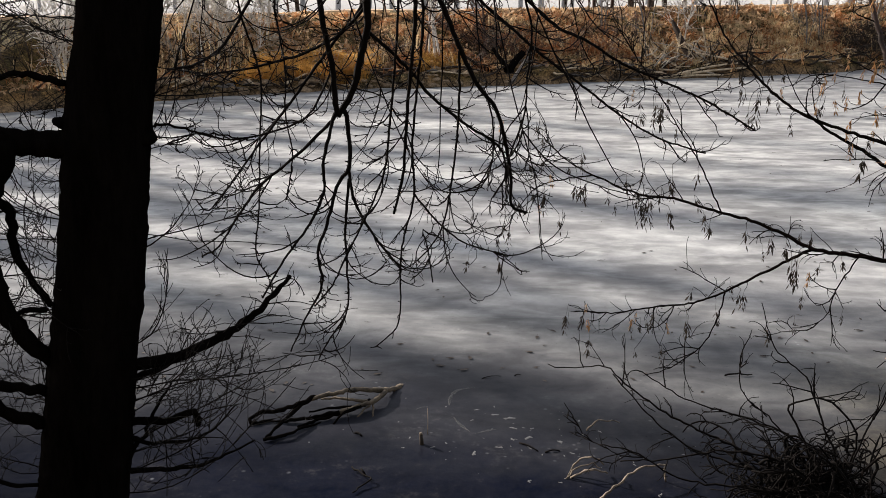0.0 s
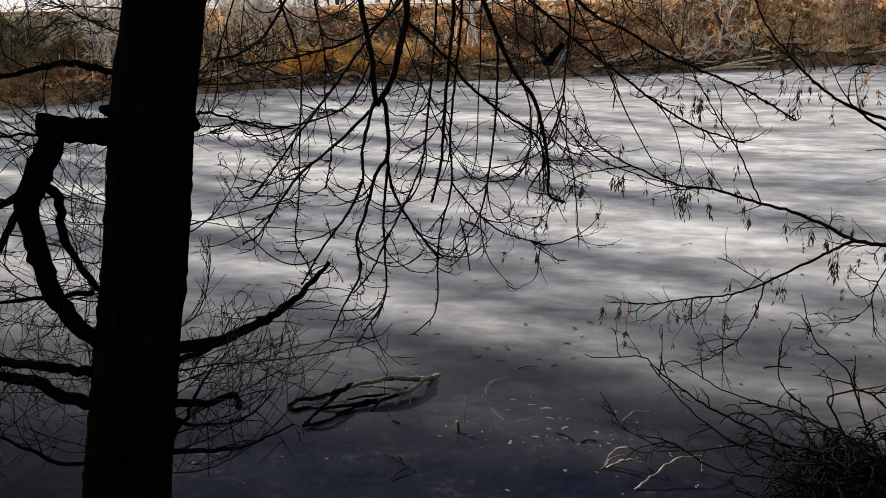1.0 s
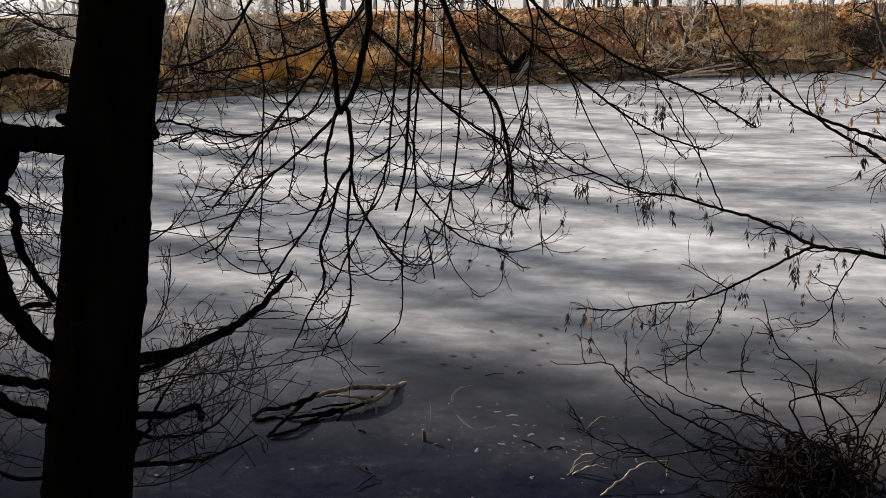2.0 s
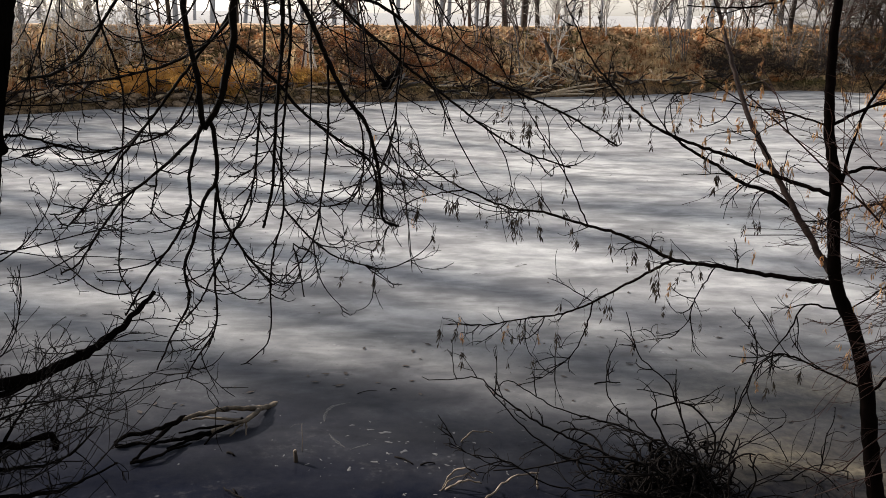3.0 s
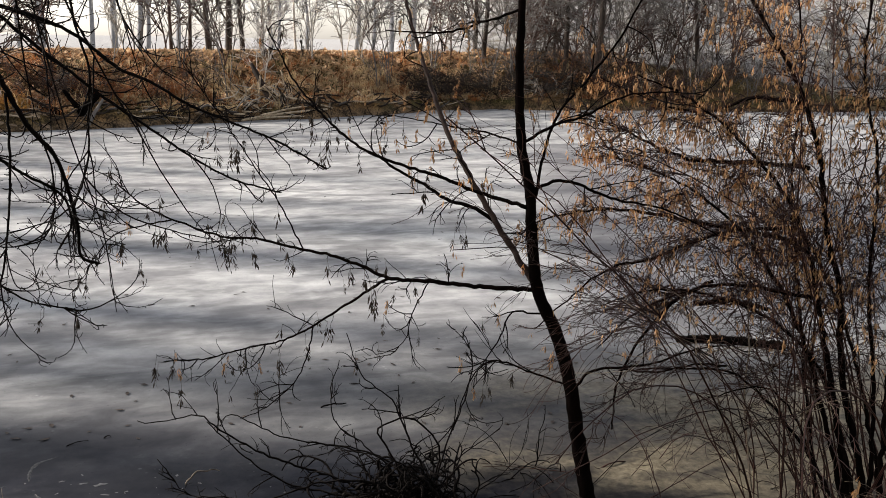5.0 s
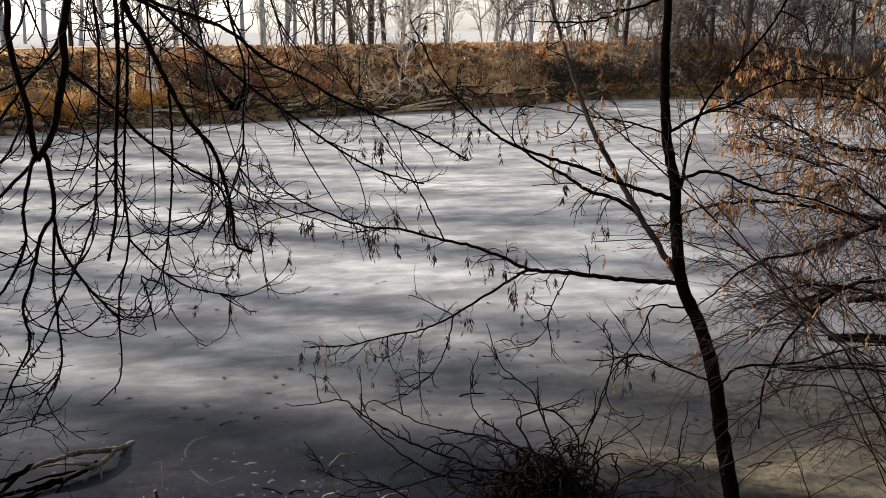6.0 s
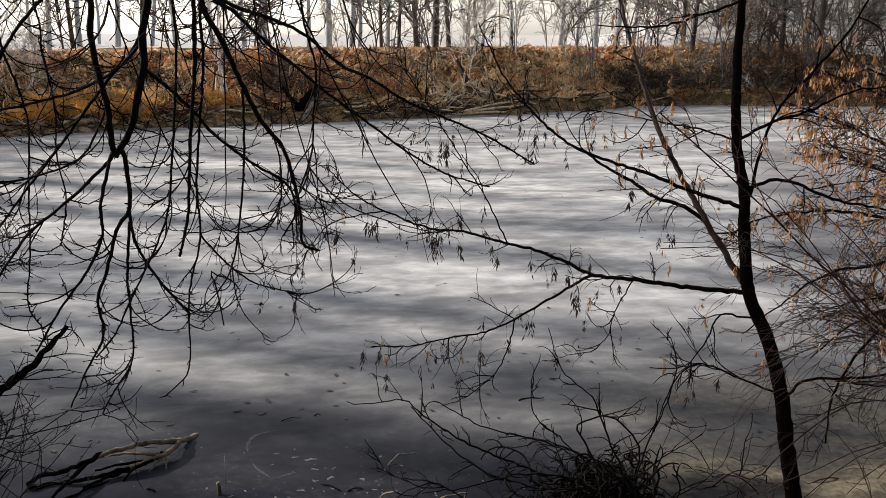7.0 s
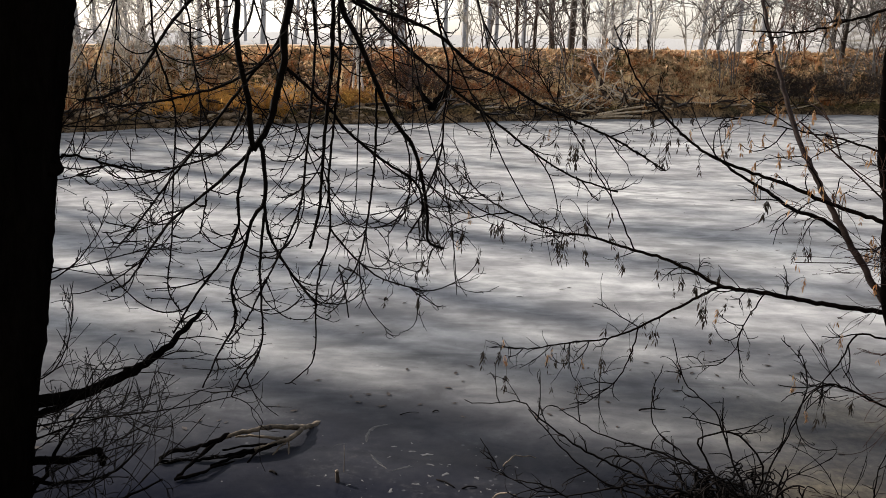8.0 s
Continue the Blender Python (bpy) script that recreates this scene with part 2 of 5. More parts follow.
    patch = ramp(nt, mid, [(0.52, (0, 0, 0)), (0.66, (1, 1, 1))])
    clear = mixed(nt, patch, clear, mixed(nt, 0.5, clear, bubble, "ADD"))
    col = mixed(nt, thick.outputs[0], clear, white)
    swirl = noise_node(nt, tc, 1.9, 3, 0.5, (0.75, 1.2, 1))
    swirl.node.inputs["Distortion"].default_value = 1.4
    col = mixed(nt, 0.5, col, ramp(nt, swirl, [(0.34, (0.55,) * 3), (0.50, (0.9,) * 3), (0.66, (1.25,) * 3)]), "MULTIPLY")
    # shade over the ice beyond the eastern thicket, painted in as grey
    east_shade = nt.nodes.new("ShaderNodeMath")
    east_shade.operation = "MULTIPLY_ADD"
    east_shade.inputs[1].default_value = -0.36
    nt.links.new(sep.outputs[1], east_shade.inputs[0]), nt.links.new(sep.outputs[0], east_shade.inputs[2])
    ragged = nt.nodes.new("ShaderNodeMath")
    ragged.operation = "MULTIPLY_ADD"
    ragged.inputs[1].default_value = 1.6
    nt.links.new(mid, ragged.inputs[0]), nt.links.new(east_shade.outputs[0], ragged.inputs[2])
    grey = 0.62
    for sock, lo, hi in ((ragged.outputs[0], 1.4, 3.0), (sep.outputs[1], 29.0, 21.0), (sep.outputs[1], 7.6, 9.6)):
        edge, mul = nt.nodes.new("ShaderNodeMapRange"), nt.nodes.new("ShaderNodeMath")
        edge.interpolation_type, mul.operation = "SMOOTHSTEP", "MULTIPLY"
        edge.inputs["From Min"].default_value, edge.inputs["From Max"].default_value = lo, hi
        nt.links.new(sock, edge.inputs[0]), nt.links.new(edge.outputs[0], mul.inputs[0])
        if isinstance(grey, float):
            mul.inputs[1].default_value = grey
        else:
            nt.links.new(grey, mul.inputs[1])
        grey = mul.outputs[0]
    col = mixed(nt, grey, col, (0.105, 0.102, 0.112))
    # beige sun patch on the near eastern ice, painted into its colour
    near_east = nt.nodes.new("ShaderNodeMapRange")
    near_east.inputs["From Min"].default_value, near_east.inputs["From Max"].default_value = 1.6, 2.8
    nt.links.new(sep.outputs[0], near_east.inputs[0])
    reach = nt.nodes.new("ShaderNodeMapRange")
    reach.inputs["From Min"].default_value, reach.inputs["From Max"].default_value = 8.2, 6.4
    nt.links.new(sep.outputs[1], reach.inputs[0])
    both = nt.nodes.new("ShaderNodeMath")
    both.operation = "MULTIPLY"
    nt.links.new(near_east.outputs[0], both.inputs[0]), nt.links.new(reach.outputs[0], both.inputs[1])
    sun_patch = nt.nodes.new("ShaderNodeMath")
    sun_patch.operation = "MULTIPLY"
    nt.links.new(both.outputs[0], sun_patch.inputs[0]), nt.links.new(ramp(nt, blot, [(0.40, (0.15,) * 3), (0.56, (0.9,) * 3)]), sun_patch.inputs[1])
    col = mixed(nt, sun_patch.outputs[0], col, ramp(nt, fine, [(0.35, (0.085, 0.074, 0.052)), (0.65, (0.23, 0.20, 0.14))]))
    nt.links.new(col, bs.inputs["Base Color"])
    rr = nt.nodes.new("ShaderNodeMapRange")
    rr.inputs["To Min"].default_value, rr.inputs["To Max"].default_value = 0.07, 0.42
    nt.links.new(thick.outputs[0], rr.inputs[0])
    nt.links.new(rr.outputs[0], bs.inputs["Roughness"])
    bs.inputs["IOR"].default_value = 1.31
    bs.inputs["Specular IOR Level"].default_value = 0.02
    bump(nt, bs, mixed(nt, 0.6, mid, fine), 0.25, 0.02)
    return m


# ---- tools ----
rng = np.random.default_rng(7)


class Wood:
    """Collects tubes, blades and wings for one mesh."""

    def __init__(self):
        self.v, self.f, self.n = [], [], 0

    def put(self, verts, faces):
        self.v.append(np.asarray(verts, float).reshape(-1, 3))
        self.f.extend([[i + self.n for i in q] for q in faces])
        self.n += len(self.v[-1])

    def tube(self, pts, r0, r1, sides=5, rough=0.0, power=1.0):
        p = np.asarray(pts, float)
        k = len(p)
        tan = np.gradient(p, axis=0)
        tan /= np.linalg.norm(tan, axis=1)[:, None] + 1e-9
        up = np.array([0.31, 0.95, 0.05]) if abs(tan[0][2]) > 0.7 else np.array([0.05, 0.1, 1.0])
        u = np.cross(tan, up)
        u /= np.linalg.norm(u, axis=1)[:, None] + 1e-9
        w = np.cross(tan, u)
        rad = r0 + (r1 - r0) * np.linspace(0, 1, k) ** power
        ang = np.arange(sides) * 2 * np.pi / sides
        ring = u[:, None, :] * np.cos(ang)[None, :, None] + w[:, None, :] * np.sin(ang)[None, :, None]
        rr = rad[:, None] * (1 + rough * rng.normal(0, 1, (k, sides)))
        verts = p[:, None, :] + ring * rr[:, :, None]
        faces = [(i * sides + j, i * sides + (j + 1) % sides, (i + 1) * sides + (j + 1) % sides, (i + 1) * sides + j) for i in range(k - 1) for j in range(sides)]
        if sides > 3:
            faces += [tuple(range(sides))[::-1], tuple((k - 1) * sides + j for j in range(sides))]
        self.put(verts, faces)

    def blade(self, p, d, length, width, bend):
        """A thin grass blade that bends over."""
        d = np.asarray(d, float)
        side = np.cross(d, rng.normal(0, 1, 3))
        side *= width / (np.linalg.norm(side) + 1e-9)
        a, b, c = p, p + d * length * 0.55, p + d * length + np.asarray(bend, float) * length
        self.put([a - side, a + side, b + side * 0.8, b - side * 0.8, c], [(0, 1, 2, 3), (3, 2, 4)])

    def mesh(self, name, mat, smooth=True):
        me = bpy.data.meshes.new(name)
        me.from_pydata(np.concatenate(self.v).tolist() if self.v else [], [], self.f)
        me.materials.append(mat)
        if smooth:
            me.polygons.foreach_set("use_smooth", [True] * len(me.polygons))
        me.update()
        return me


def curve(points, step=0.05):
    """A smooth line through the points (Catmull-Rom)."""
    p = [Vector(q) for q in points]
    p = [p[0] * 2 - p[1]] + p + [p[-1] * 2 - p[-2]]
    out = []
    for i in range(1, len(p) - 2):
        a, b, c, d = p[i - 1:i + 3]
        n = max(2, min(24, int((c - b).length / step)))
        for j in range(n):
            t = j / n
            out.append(0.5 * ((2 * b) + (c - a) * t + (2 * a - 5 * b + 4 * c - d) * t * t + (3 * b - a - 3 * c + d) * t ** 3))
    out.append(p[-2])
    return np.array([tuple(q) for q in out])


def unit(v):
    v = np.asarray(v, float)
    return v / (np.linalg.norm(v) + 1e-9)


def twig(w, p, d, length, r, bend=(0, 0, 0), wander=0.5, kids=3, depth=2, sides=4, tips=None, spread=0.9, seg=0.07, ratio=(0.25, 0.6)):
    """A crooked twig with side twigs; bend is added to its direction over its length."""
    n = int(np.clip(length / seg, 2 if seg > 0.2 else 4, 12))
    p, d, bend = np.asarray(p, float), unit(d), np.asarray(bend, float)
    pts, dirs = [p], [d]
    curl = rng.normal(0, 1.7 * wander, 3)
    for i in range(n):
        d = unit(d + (bend + np.cross(curl, d) * (0.6 + 0.8 * i / n)) / n + rng.normal(0, 0.5 * wander / math.sqrt(n), 3))
        p = p + d * length / n
        pts.append(p), dirs.append(d)
    w.tube(pts, r, max(r * 0.5, 0.0015), sides if r > 0.003 else 3)
    if seg < 0.1:
        for k in range(int(length / (0.06 if seg < 0.075 else 0.16))):      # buds and short spurs
            i = int(rng.integers(0, n))
            q = pts[i] + (pts[i + 1] - pts[i]) * rng.random()
            o = unit(dirs[i] * 0.8 + rng.normal(0, 0.8, 3))
            w.tube([q, q + o * rng.uniform(0.006, 0.018)], max(r * 0.55, 0.0016), 0.0012, 3)
    if tips is not None:
        tips.append((pts[-1], dirs[-1]))
    if depth > 0:
        for k in range(kids):
            i = int(rng.integers(1, n))
            side = unit(rng.normal(0, 1, 3))
            twig(w, pts[i], unit(dirs[i] + side * spread), length * rng.uniform(*ratio), r * 0.66, bend, wander, kids, depth - 1, sides, tips, spread, seg)
    return pts


def part(name, w, mat, parent, label="", smooth=True):
    me = w.mesh(name, mat, smooth) if isinstance(w, Wood) else w
    ob = new(name, me)
    ob.parent = parent
    if label:
        tagged(ob, label)
    return ob


def thing(name, at, label, category, group="", kind=""):
    ob = new(name)
    ob.empty_display_size = 0.1
    ob.location = at
    bpy.context.view_layer.update()
    return tagged(ob, label, category, group, kind)


# ---- the pond and its banks ----
FAR_X = (-60, -34, -26, -20, -15.5, -12.2, -7.6, -2.1, 2, 6, 10, 12.5, 16, 20, 29, 45, 60, 75, 95)
FAR_Y = (-8, -2, 9, 18, 24.3, 27.8, 30.9, 33.0, 34.4, 36.4, 38.6, 40.0, 40.4, 39.6, 38, 37, 27, 2, -8)
NEAR_X = (-60, -8, -3, 0, 1.2, 2.0, 2.7, 3.3, 4.2, 5.5, 7, 10, 95)
NEAR_Y = (4.2, 4.2, 4.3, 4.5, 4.6, 4.8, 4.95, 4.5, 4.2, 4.1, 4.4, 5.0, 6.0)


def step(t):
    t = np.clip(t, 0, 1)
    return t * t * (3 - 2 * t)


def height(x, y):
    x, y = np.asarray(x, float), np.asarray(y, float)
    wav = 0.35 * np.sin(x * 1.7 + 0.6) + 0.25 * np.sin(x * 3.9) + 0.5 * np.sin(x * 0.6)
    sf = y - np.interp(x, FAR_X, FAR_Y) - wav * 0.5
    sn = np.interp(x, NEAR_X, NEAR_Y) + 0.12 * np.sin(x * 2.3) - y
    far = np.where(sf < 0, np.maximum(sf * 0.5, -0.9), 0.42 * step(sf / 0.32) + 1.91 * step(sf / 7.5) - 0.5 * step((sf - 9) / 12))
    # the near bank climbs on behind the viewpoint, an added hill blocking sky light
    near = np.where(sn < 0, np.maximum(sn * 0.45, -0.9), 1.45 * step(sn / 4.4) + 17.0 * step((sn - 5.5) / 34))
    far = far + np.where(sf > 0, (2.2 + 0.05 * np.minimum(np.maximum(y, 0), 200)) * step((x / np.maximum(y, 5) - 0.26) / 0.13) * step((sf - 6) / 16), 0)
    z = np.maximum(far, near)
    rough = 0.07 * np.sin(x * 2.1 + y * 1.3) * np.sin(x * 0.9 - y * 1.9) + 0.05 * np.sin(x * 4.7 + 1.1 * y) * np.sin(y * 4.1 - x)
    return z + np.where(z > 0.05, rough, 0)


def graded(lo, hi, stepsize, reach):
    core = np.arange(lo, hi + stepsize / 2, stepsize)
    g = np.cumsum(stepsize * 1.35 ** np.arange(1, 30))
    g = g[g < reach]
    return np.concatenate([lo - g[::-1], core, hi + g])


def sheet(name, xs, ys, zfun, mat):
    X, Y = np.meshgrid(xs, ys)
    v = np.stack([X, Y, zfun(X, Y)], -1).reshape(-1, 3)
    nx, ny = len(xs), len(ys)
    i = (np.arange(ny - 1)[:, None] * nx + np.arange(nx - 1)[None, :]).reshape(-1)
    f = np.stack([i, i + 1, i + nx + 1, i + nx], -1)
    me = bpy.data.meshes.new(name)
    me.from_pydata(v.tolist(), [], f.tolist())
    me.polygons.foreach_set("use_smooth", [True] * len(f))
    me.materials.append(mat)
    me.update()
    return new(name, me)


ground = tagged(sheet("ground", graded(-36, 62, 0.35, 2600), graded(-10, 60, 0.3, 2600), height, ground_material()),
                "brown earth banks with leaf litter rising from the frozen pond", "ground", kind="structure")
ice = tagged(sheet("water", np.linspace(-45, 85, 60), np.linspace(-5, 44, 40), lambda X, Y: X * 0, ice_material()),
             "grey-white pond ice, thin near the shore, with shade darkened into it", "ice", kind="structure")

# ---- near shore: the big tree with its hanging crown ----
TRUNK_LINE = [
    ([(-1.99, 3.28, 0.89), (-1.89, 3.34, 1.62), (-1.83, 3.37, 2.00), (-1.76, 3.40, 2.54), (-1.69, 3.44, 2.96)], 0.1966, 0.1561),
]
SHORE_LIMBS = [
    ([(-1.74, 3.40, 2.44), (-1.90, 3.33, 2.47), (-2.00, 3.22, 2.50), (-2.07, 3.11, 2.54)], 0.0640, 0.0383),
    ([(-2.03, 3.12, 2.52), (-2.05, 3.13, 2.44), (-2.11, 3.11, 2.32), (-2.15, 3.10, 2.23), (-2.15, 3.12, 2.08), (-2.13, 3.15, 1.89), (-2.08, 3.20, 1.74), (-2.02, 3.26, 1.63)], 0.0495, 0.0317),
    ([(-2.08, 3.10, 2.32), (-2.05, 3.15, 2.25), (-2.06, 3.17, 2.09), (-2.03, 3.22, 1.96), (-2.00, 3.27, 1.85)], 0.0205, 0.0120),
    ([(-2.09, 3.08, 2.33), (-2.12, 3.01, 2.29), (-2.14, 2.93, 2.27), (-2.21, 2.83, 2.23)], 0.0182, 0.0066),
    ([(-2.12, 3.06, 2.27), (-2.15, 2.98, 2.18), (-2.16, 2.92, 2.11), (-2.18, 2.85, 2.03)], 0.0159, 0.0089),
    ([(-1.76, 3.40, 1.56), (-1.62, 3.59, 1.54), (-1.45, 3.78, 1.60), (-1.35, 3.94, 1.68), (-1.29, 4.08, 1.75)], 0.0290, 0.0095),
    ([(-1.77, 3.40, 1.50), (-1.71, 3.56, 1.49), (-1.64, 3.71, 1.51), (-1.52, 3.89, 1.55)], 0.0148, 0.0079),
    ([(-1.78, 3.39, 1.32), (-1.67, 3.50, 1.28), (-1.60, 3.59, 1.28), (-1.60, 3.64, 1.19)], 0.0175, 0.0131),
    ([(-1.82, 3.37, 1.10), (-1.66, 3.54, 1.03), (-1.56, 3.68, 1.00), (-1.42, 3.82, 1.04)], 0.0128, 0.0041),
    ([(-1.79, 3.39, 1.24), (-1.74, 3.54, 1.15), (-1.62, 3.72, 1.10), (-1.52, 3.89, 1.17)], 0.0101, 0.0033),
    ([(-1.82, 3.37, 1.12), (-1.80, 3.43, 1.18), (-1.78, 3.48, 1.21), (-1.74, 3.54, 1.32), (-1.70, 3.60, 1.40)], 0.0128, 0.0039),
    ([(-2.04, 3.24, 1.51), (-2.17, 3.10, 1.58), (-2.26, 2.97, 1.65), (-2.36, 2.83, 1.73)], 0.0222, 0.0140),
    ([(-2.06, 3.23, 1.37), (-2.13, 3.14, 1.44), (-2.19, 3.06, 1.53), (-2.26, 2.96, 1.59), (-2.36, 2.84, 1.63)], 0.0275, 0.0165),
    ([(-2.01, 3.26, 1.84), (-2.16, 3.19, 1.84), (-2.32, 3.10, 1.84), (-2.42, 3.04, 1.87)], 0.0120, 0.0049),
    ([(-1.88, 3.34, 2.70), (-2.00, 3.35, 2.73), (-2.12, 3.36, 2.73), (-2.26, 3.35, 2.70), (-2.37, 3.37, 2.68), (-2.51, 3.35, 2.68)], 0.0138, 0.0076),
    ([(-1.93, 3.31, 2.45), (-2.08, 3.32, 2.45), (-2.23, 3.33, 2.46), (-2.38, 3.33, 2.46), (-2.51, 3.35, 2.48)], 0.0070, 0.0038),
    ([(-1.61, 3.47, 2.53), (-1.65, 3.66, 2.51), (-1.56, 3.89, 2.44), (-1.44, 4.13, 2.38)], 0.0060, 0.0026),
    ([(-2.09, 3.21, 1.11), (-2.19, 3.13, 1.14), (-2.24, 3.07, 1.22), (-2.33, 2.99, 1.32)], 0.0102, 0.0050),
]
HANGING_LIMBS = [
    ([(-0.85, 4.33, 3.48), (-0.89, 4.36, 3.27), (-0.92, 4.40, 3.13), (-0.96, 4.44, 3.00), (-0.97, 4.48, 2.87), (-1.01, 4.51, 2.73), (-1.07, 4.54, 2.55), (-1.15, 4.57, 2.44)], 0.0249, 0.0128),
    ([(-1.15, 4.36, 3.41), (-1.16, 4.39, 3.12), (-1.18, 4.42, 3.00), (-1.17, 4.46, 2.83), (-1.15, 4.50, 2.67), (-1.15, 4.53, 2.48), (-1.14, 4.57, 2.44)], 0.0138, 0.0115),
    ([(-1.16, 4.56, 2.45), (-1.19, 4.61, 2.41), (-1.37, 4.61, 2.24), (-1.58, 4.60, 2.07), (-1.70, 4.60, 1.92), (-1.83, 4.61, 1.74), (-1.93, 4.62, 1.68)], 0.0097, 0.0036),
    ([(-1.16, 4.56, 2.45), (-1.17, 4.54, 2.42), (-1.22, 4.51, 2.20), (-1.22, 4.50, 2.07), (-1.29, 4.46, 1.91), (-1.41, 4.40, 1.74), (-1.52, 4.35, 1.55)], 0.0097, 0.0036),
    ([(-1.13, 4.57, 2.46), (-1.11, 4.59, 2.43), (-1.11, 4.60, 2.18), (-1.17, 4.60, 2.09), (-1.24, 4.59, 1.86), (-1.29, 4.59, 1.73), (-1.28, 4.61, 1.54), (-1.36, 4.60, 1.39), (-1.46, 4.58, 1.18)], 0.0121, 0.0033),
    ([(-1.12, 4.63, 2.18), (-1.10, 4.65, 1.99), (-1.00, 4.69, 1.78), (-0.88, 4.73, 1.61)], 0.0086, 0.0041),
    ([(-1.12, 4.63, 2.11), (-1.15, 4.63, 1.85), (-1.15, 4.64, 1.65), (-1.16, 4.65, 1.40), (-1.27, 4.63, 1.22), (-1.32, 4.62, 1.12)], 0.0079, 0.0028),
    ([(-0.85, 4.53, 3.28), (-0.84, 4.56, 3.13), (-0.84, 4.58, 2.95), (-0.87, 4.59, 2.61), (-0.90, 4.61, 2.39), (-0.93, 4.63, 2.18), (-1.00, 4.64, 1.99), (-1.15, 4.63, 1.70), (-1.23, 4.63, 1.54), (-1.33, 4.62, 1.42)], 0.0094, 0.0033),
    ([(-0.73, 4.45, 3.42), (-0.74, 4.52, 3.13), (-0.76, 4.58, 2.87), (-0.80, 4.64, 2.61), (-0.84, 4.70, 2.26), (-0.87, 4.76, 2.08), (-0.93, 4.82, 1.89)], 0.0150, 0.0054),
    ([(-0.71, 4.56, 3.18), (-0.72, 4.59, 2.93), (-0.74, 4.62, 2.73), (-0.76, 4.65, 2.61), (-0.80, 4.68, 2.27), (-0.80, 4.71, 2.01), (-0.86, 4.73, 1.79), (-0.89, 4.76, 1.60), (-0.91, 4.79, 1.29), (-1.04, 4.80, 1.14)], 0.0106, 0.0028),
    ([(-0.80, 4.74, 2.01), (-0.72, 4.86, 1.86), (-0.58, 4.98, 1.70), (-0.36, 5.10, 1.60)], 0.0055, 0.0029),
    ([(-0.69, 4.36, 3.41), (-0.69, 4.45, 3.13), (-0.64, 4.54, 3.00), (-0.58, 4.64, 2.83), (-0.49, 4.74, 2.60), (-0.39, 4.84, 2.44), (-0.34, 4.93, 2.23), (-0.32, 5.02, 2.05), (-0.32, 5.11, 1.88), (-0.24, 5.21, 1.82)], 0.0203, 0.0058),
    ([(-0.68, 4.56, 3.24), (-0.58, 4.70, 3.10), (-0.45, 4.84, 2.96), (-0.31, 4.98, 2.83), (-0.16, 5.11, 2.69), (0.03, 5.24, 2.54), (0.24, 5.36, 2.37), (0.49, 5.47, 2.21), (0.77, 5.56, 2.11)], 0.0118, 0.0037),
    ([(-0.64, 4.57, 3.24), (-0.60, 4.71, 3.14), (-0.44, 4.86, 3.08), (-0.26, 5.00, 2.99), (-0.09, 5.14, 2.84), (0.07, 5.28, 2.76), (0.27, 5.41, 2.63), (0.49, 5.53, 2.53), (0.77, 5.63, 2.40), (1.07, 5.72, 2.22)], 0.0129, 0.0041),
    ([(-0.56, 4.68, 2.74), (-0.56, 4.71, 2.60), (-0.58, 4.73, 2.30), (-0.63, 4.75, 1.96), (-0.69, 4.78, 1.78), (-0.77, 4.79, 1.81), (-0.75, 4.82, 1.70), (-0.73, 4.86, 1.50)], 0.0067, 0.0028),
    ([(-0.29, 4.90, 3.31), (-0.28, 4.95, 3.15), (-0.26, 4.99, 3.01), (-0.22, 5.04, 2.82), (-0.24, 5.08, 2.58), (-0.26, 5.12, 2.37), (-0.34, 5.16, 2.13), (-0.36, 5.20, 1.93)], 0.0075, 0.0037),
    ([(-1.35, 4.51, 3.27), (-1.45, 4.54, 3.12), (-1.56, 4.57, 3.00), (-1.71, 4.58, 2.79), (-1.86, 4.58, 2.69), (-2.02, 4.58, 2.66)], 0.0108, 0.0054),
    ([(-1.62, 4.53, 3.27), (-1.62, 4.55, 3.12), (-1.62, 4.58, 2.92), (-1.58, 4.62, 2.75), (-1.56, 4.65, 2.57), (-1.59, 4.67, 2.32), (-1.62, 4.68, 1.94), (-1.66, 4.70, 1.68), (-1.61, 4.74, 1.54)], 0.0074, 0.0028),
    ([(-0.99, 4.50, 2.95), (-1.11, 4.55, 2.84), (-1.31, 4.57, 2.74), (-1.58, 4.57, 2.67), (-1.85, 4.55, 2.63)], 0.0082, 0.0040),
    ([(-0.98, 4.50, 2.85), (-0.88, 4.60, 2.74), (-0.79, 4.69, 2.63), (-0.72, 4.77, 2.52), (-0.55, 4.87, 2.36), (-0.38, 4.95, 2.23), (-0.35, 5.03, 2.07), (-0.42, 5.09, 1.93)], 0.0094, 0.0042),
    ([(-0.96, 4.51, 3.03), (-1.05, 4.55, 2.90), (-1.16, 4.58, 2.79), (-1.39, 4.57, 2.50), (-1.60, 4.56, 2.24), (-1.73, 4.58, 2.08), (-1.86, 4.59, 1.94), (-1.94, 4.62, 1.99)], 0.0094, 0.0030),
    ([(-1.17, 4.56, 2.66), (-1.29, 4.57, 2.45), (-1.44, 4.57, 2.37), (-1.69, 4.52, 2.32), (-1.86, 4.50, 2.35), (-2.01, 4.48, 2.30)], 0.0060, 0.0032),
    ([(-0.45, 4.89, 2.53), (-0.41, 4.92, 2.35), (-0.42, 4.94, 2.14), (-0.48, 4.96, 2.01), (-0.59, 4.98, 1.98)], 0.0050, 0.0028),
    ([(-1.43, 4.49, 3.12), (-1.43, 4.53, 2.92), (-1.41, 4.58, 2.66), (-1.43, 4.61, 2.44), (-1.42, 4.66, 2.22), (-1.47, 4.68, 1.98)], 0.0060, 0.0027),
]


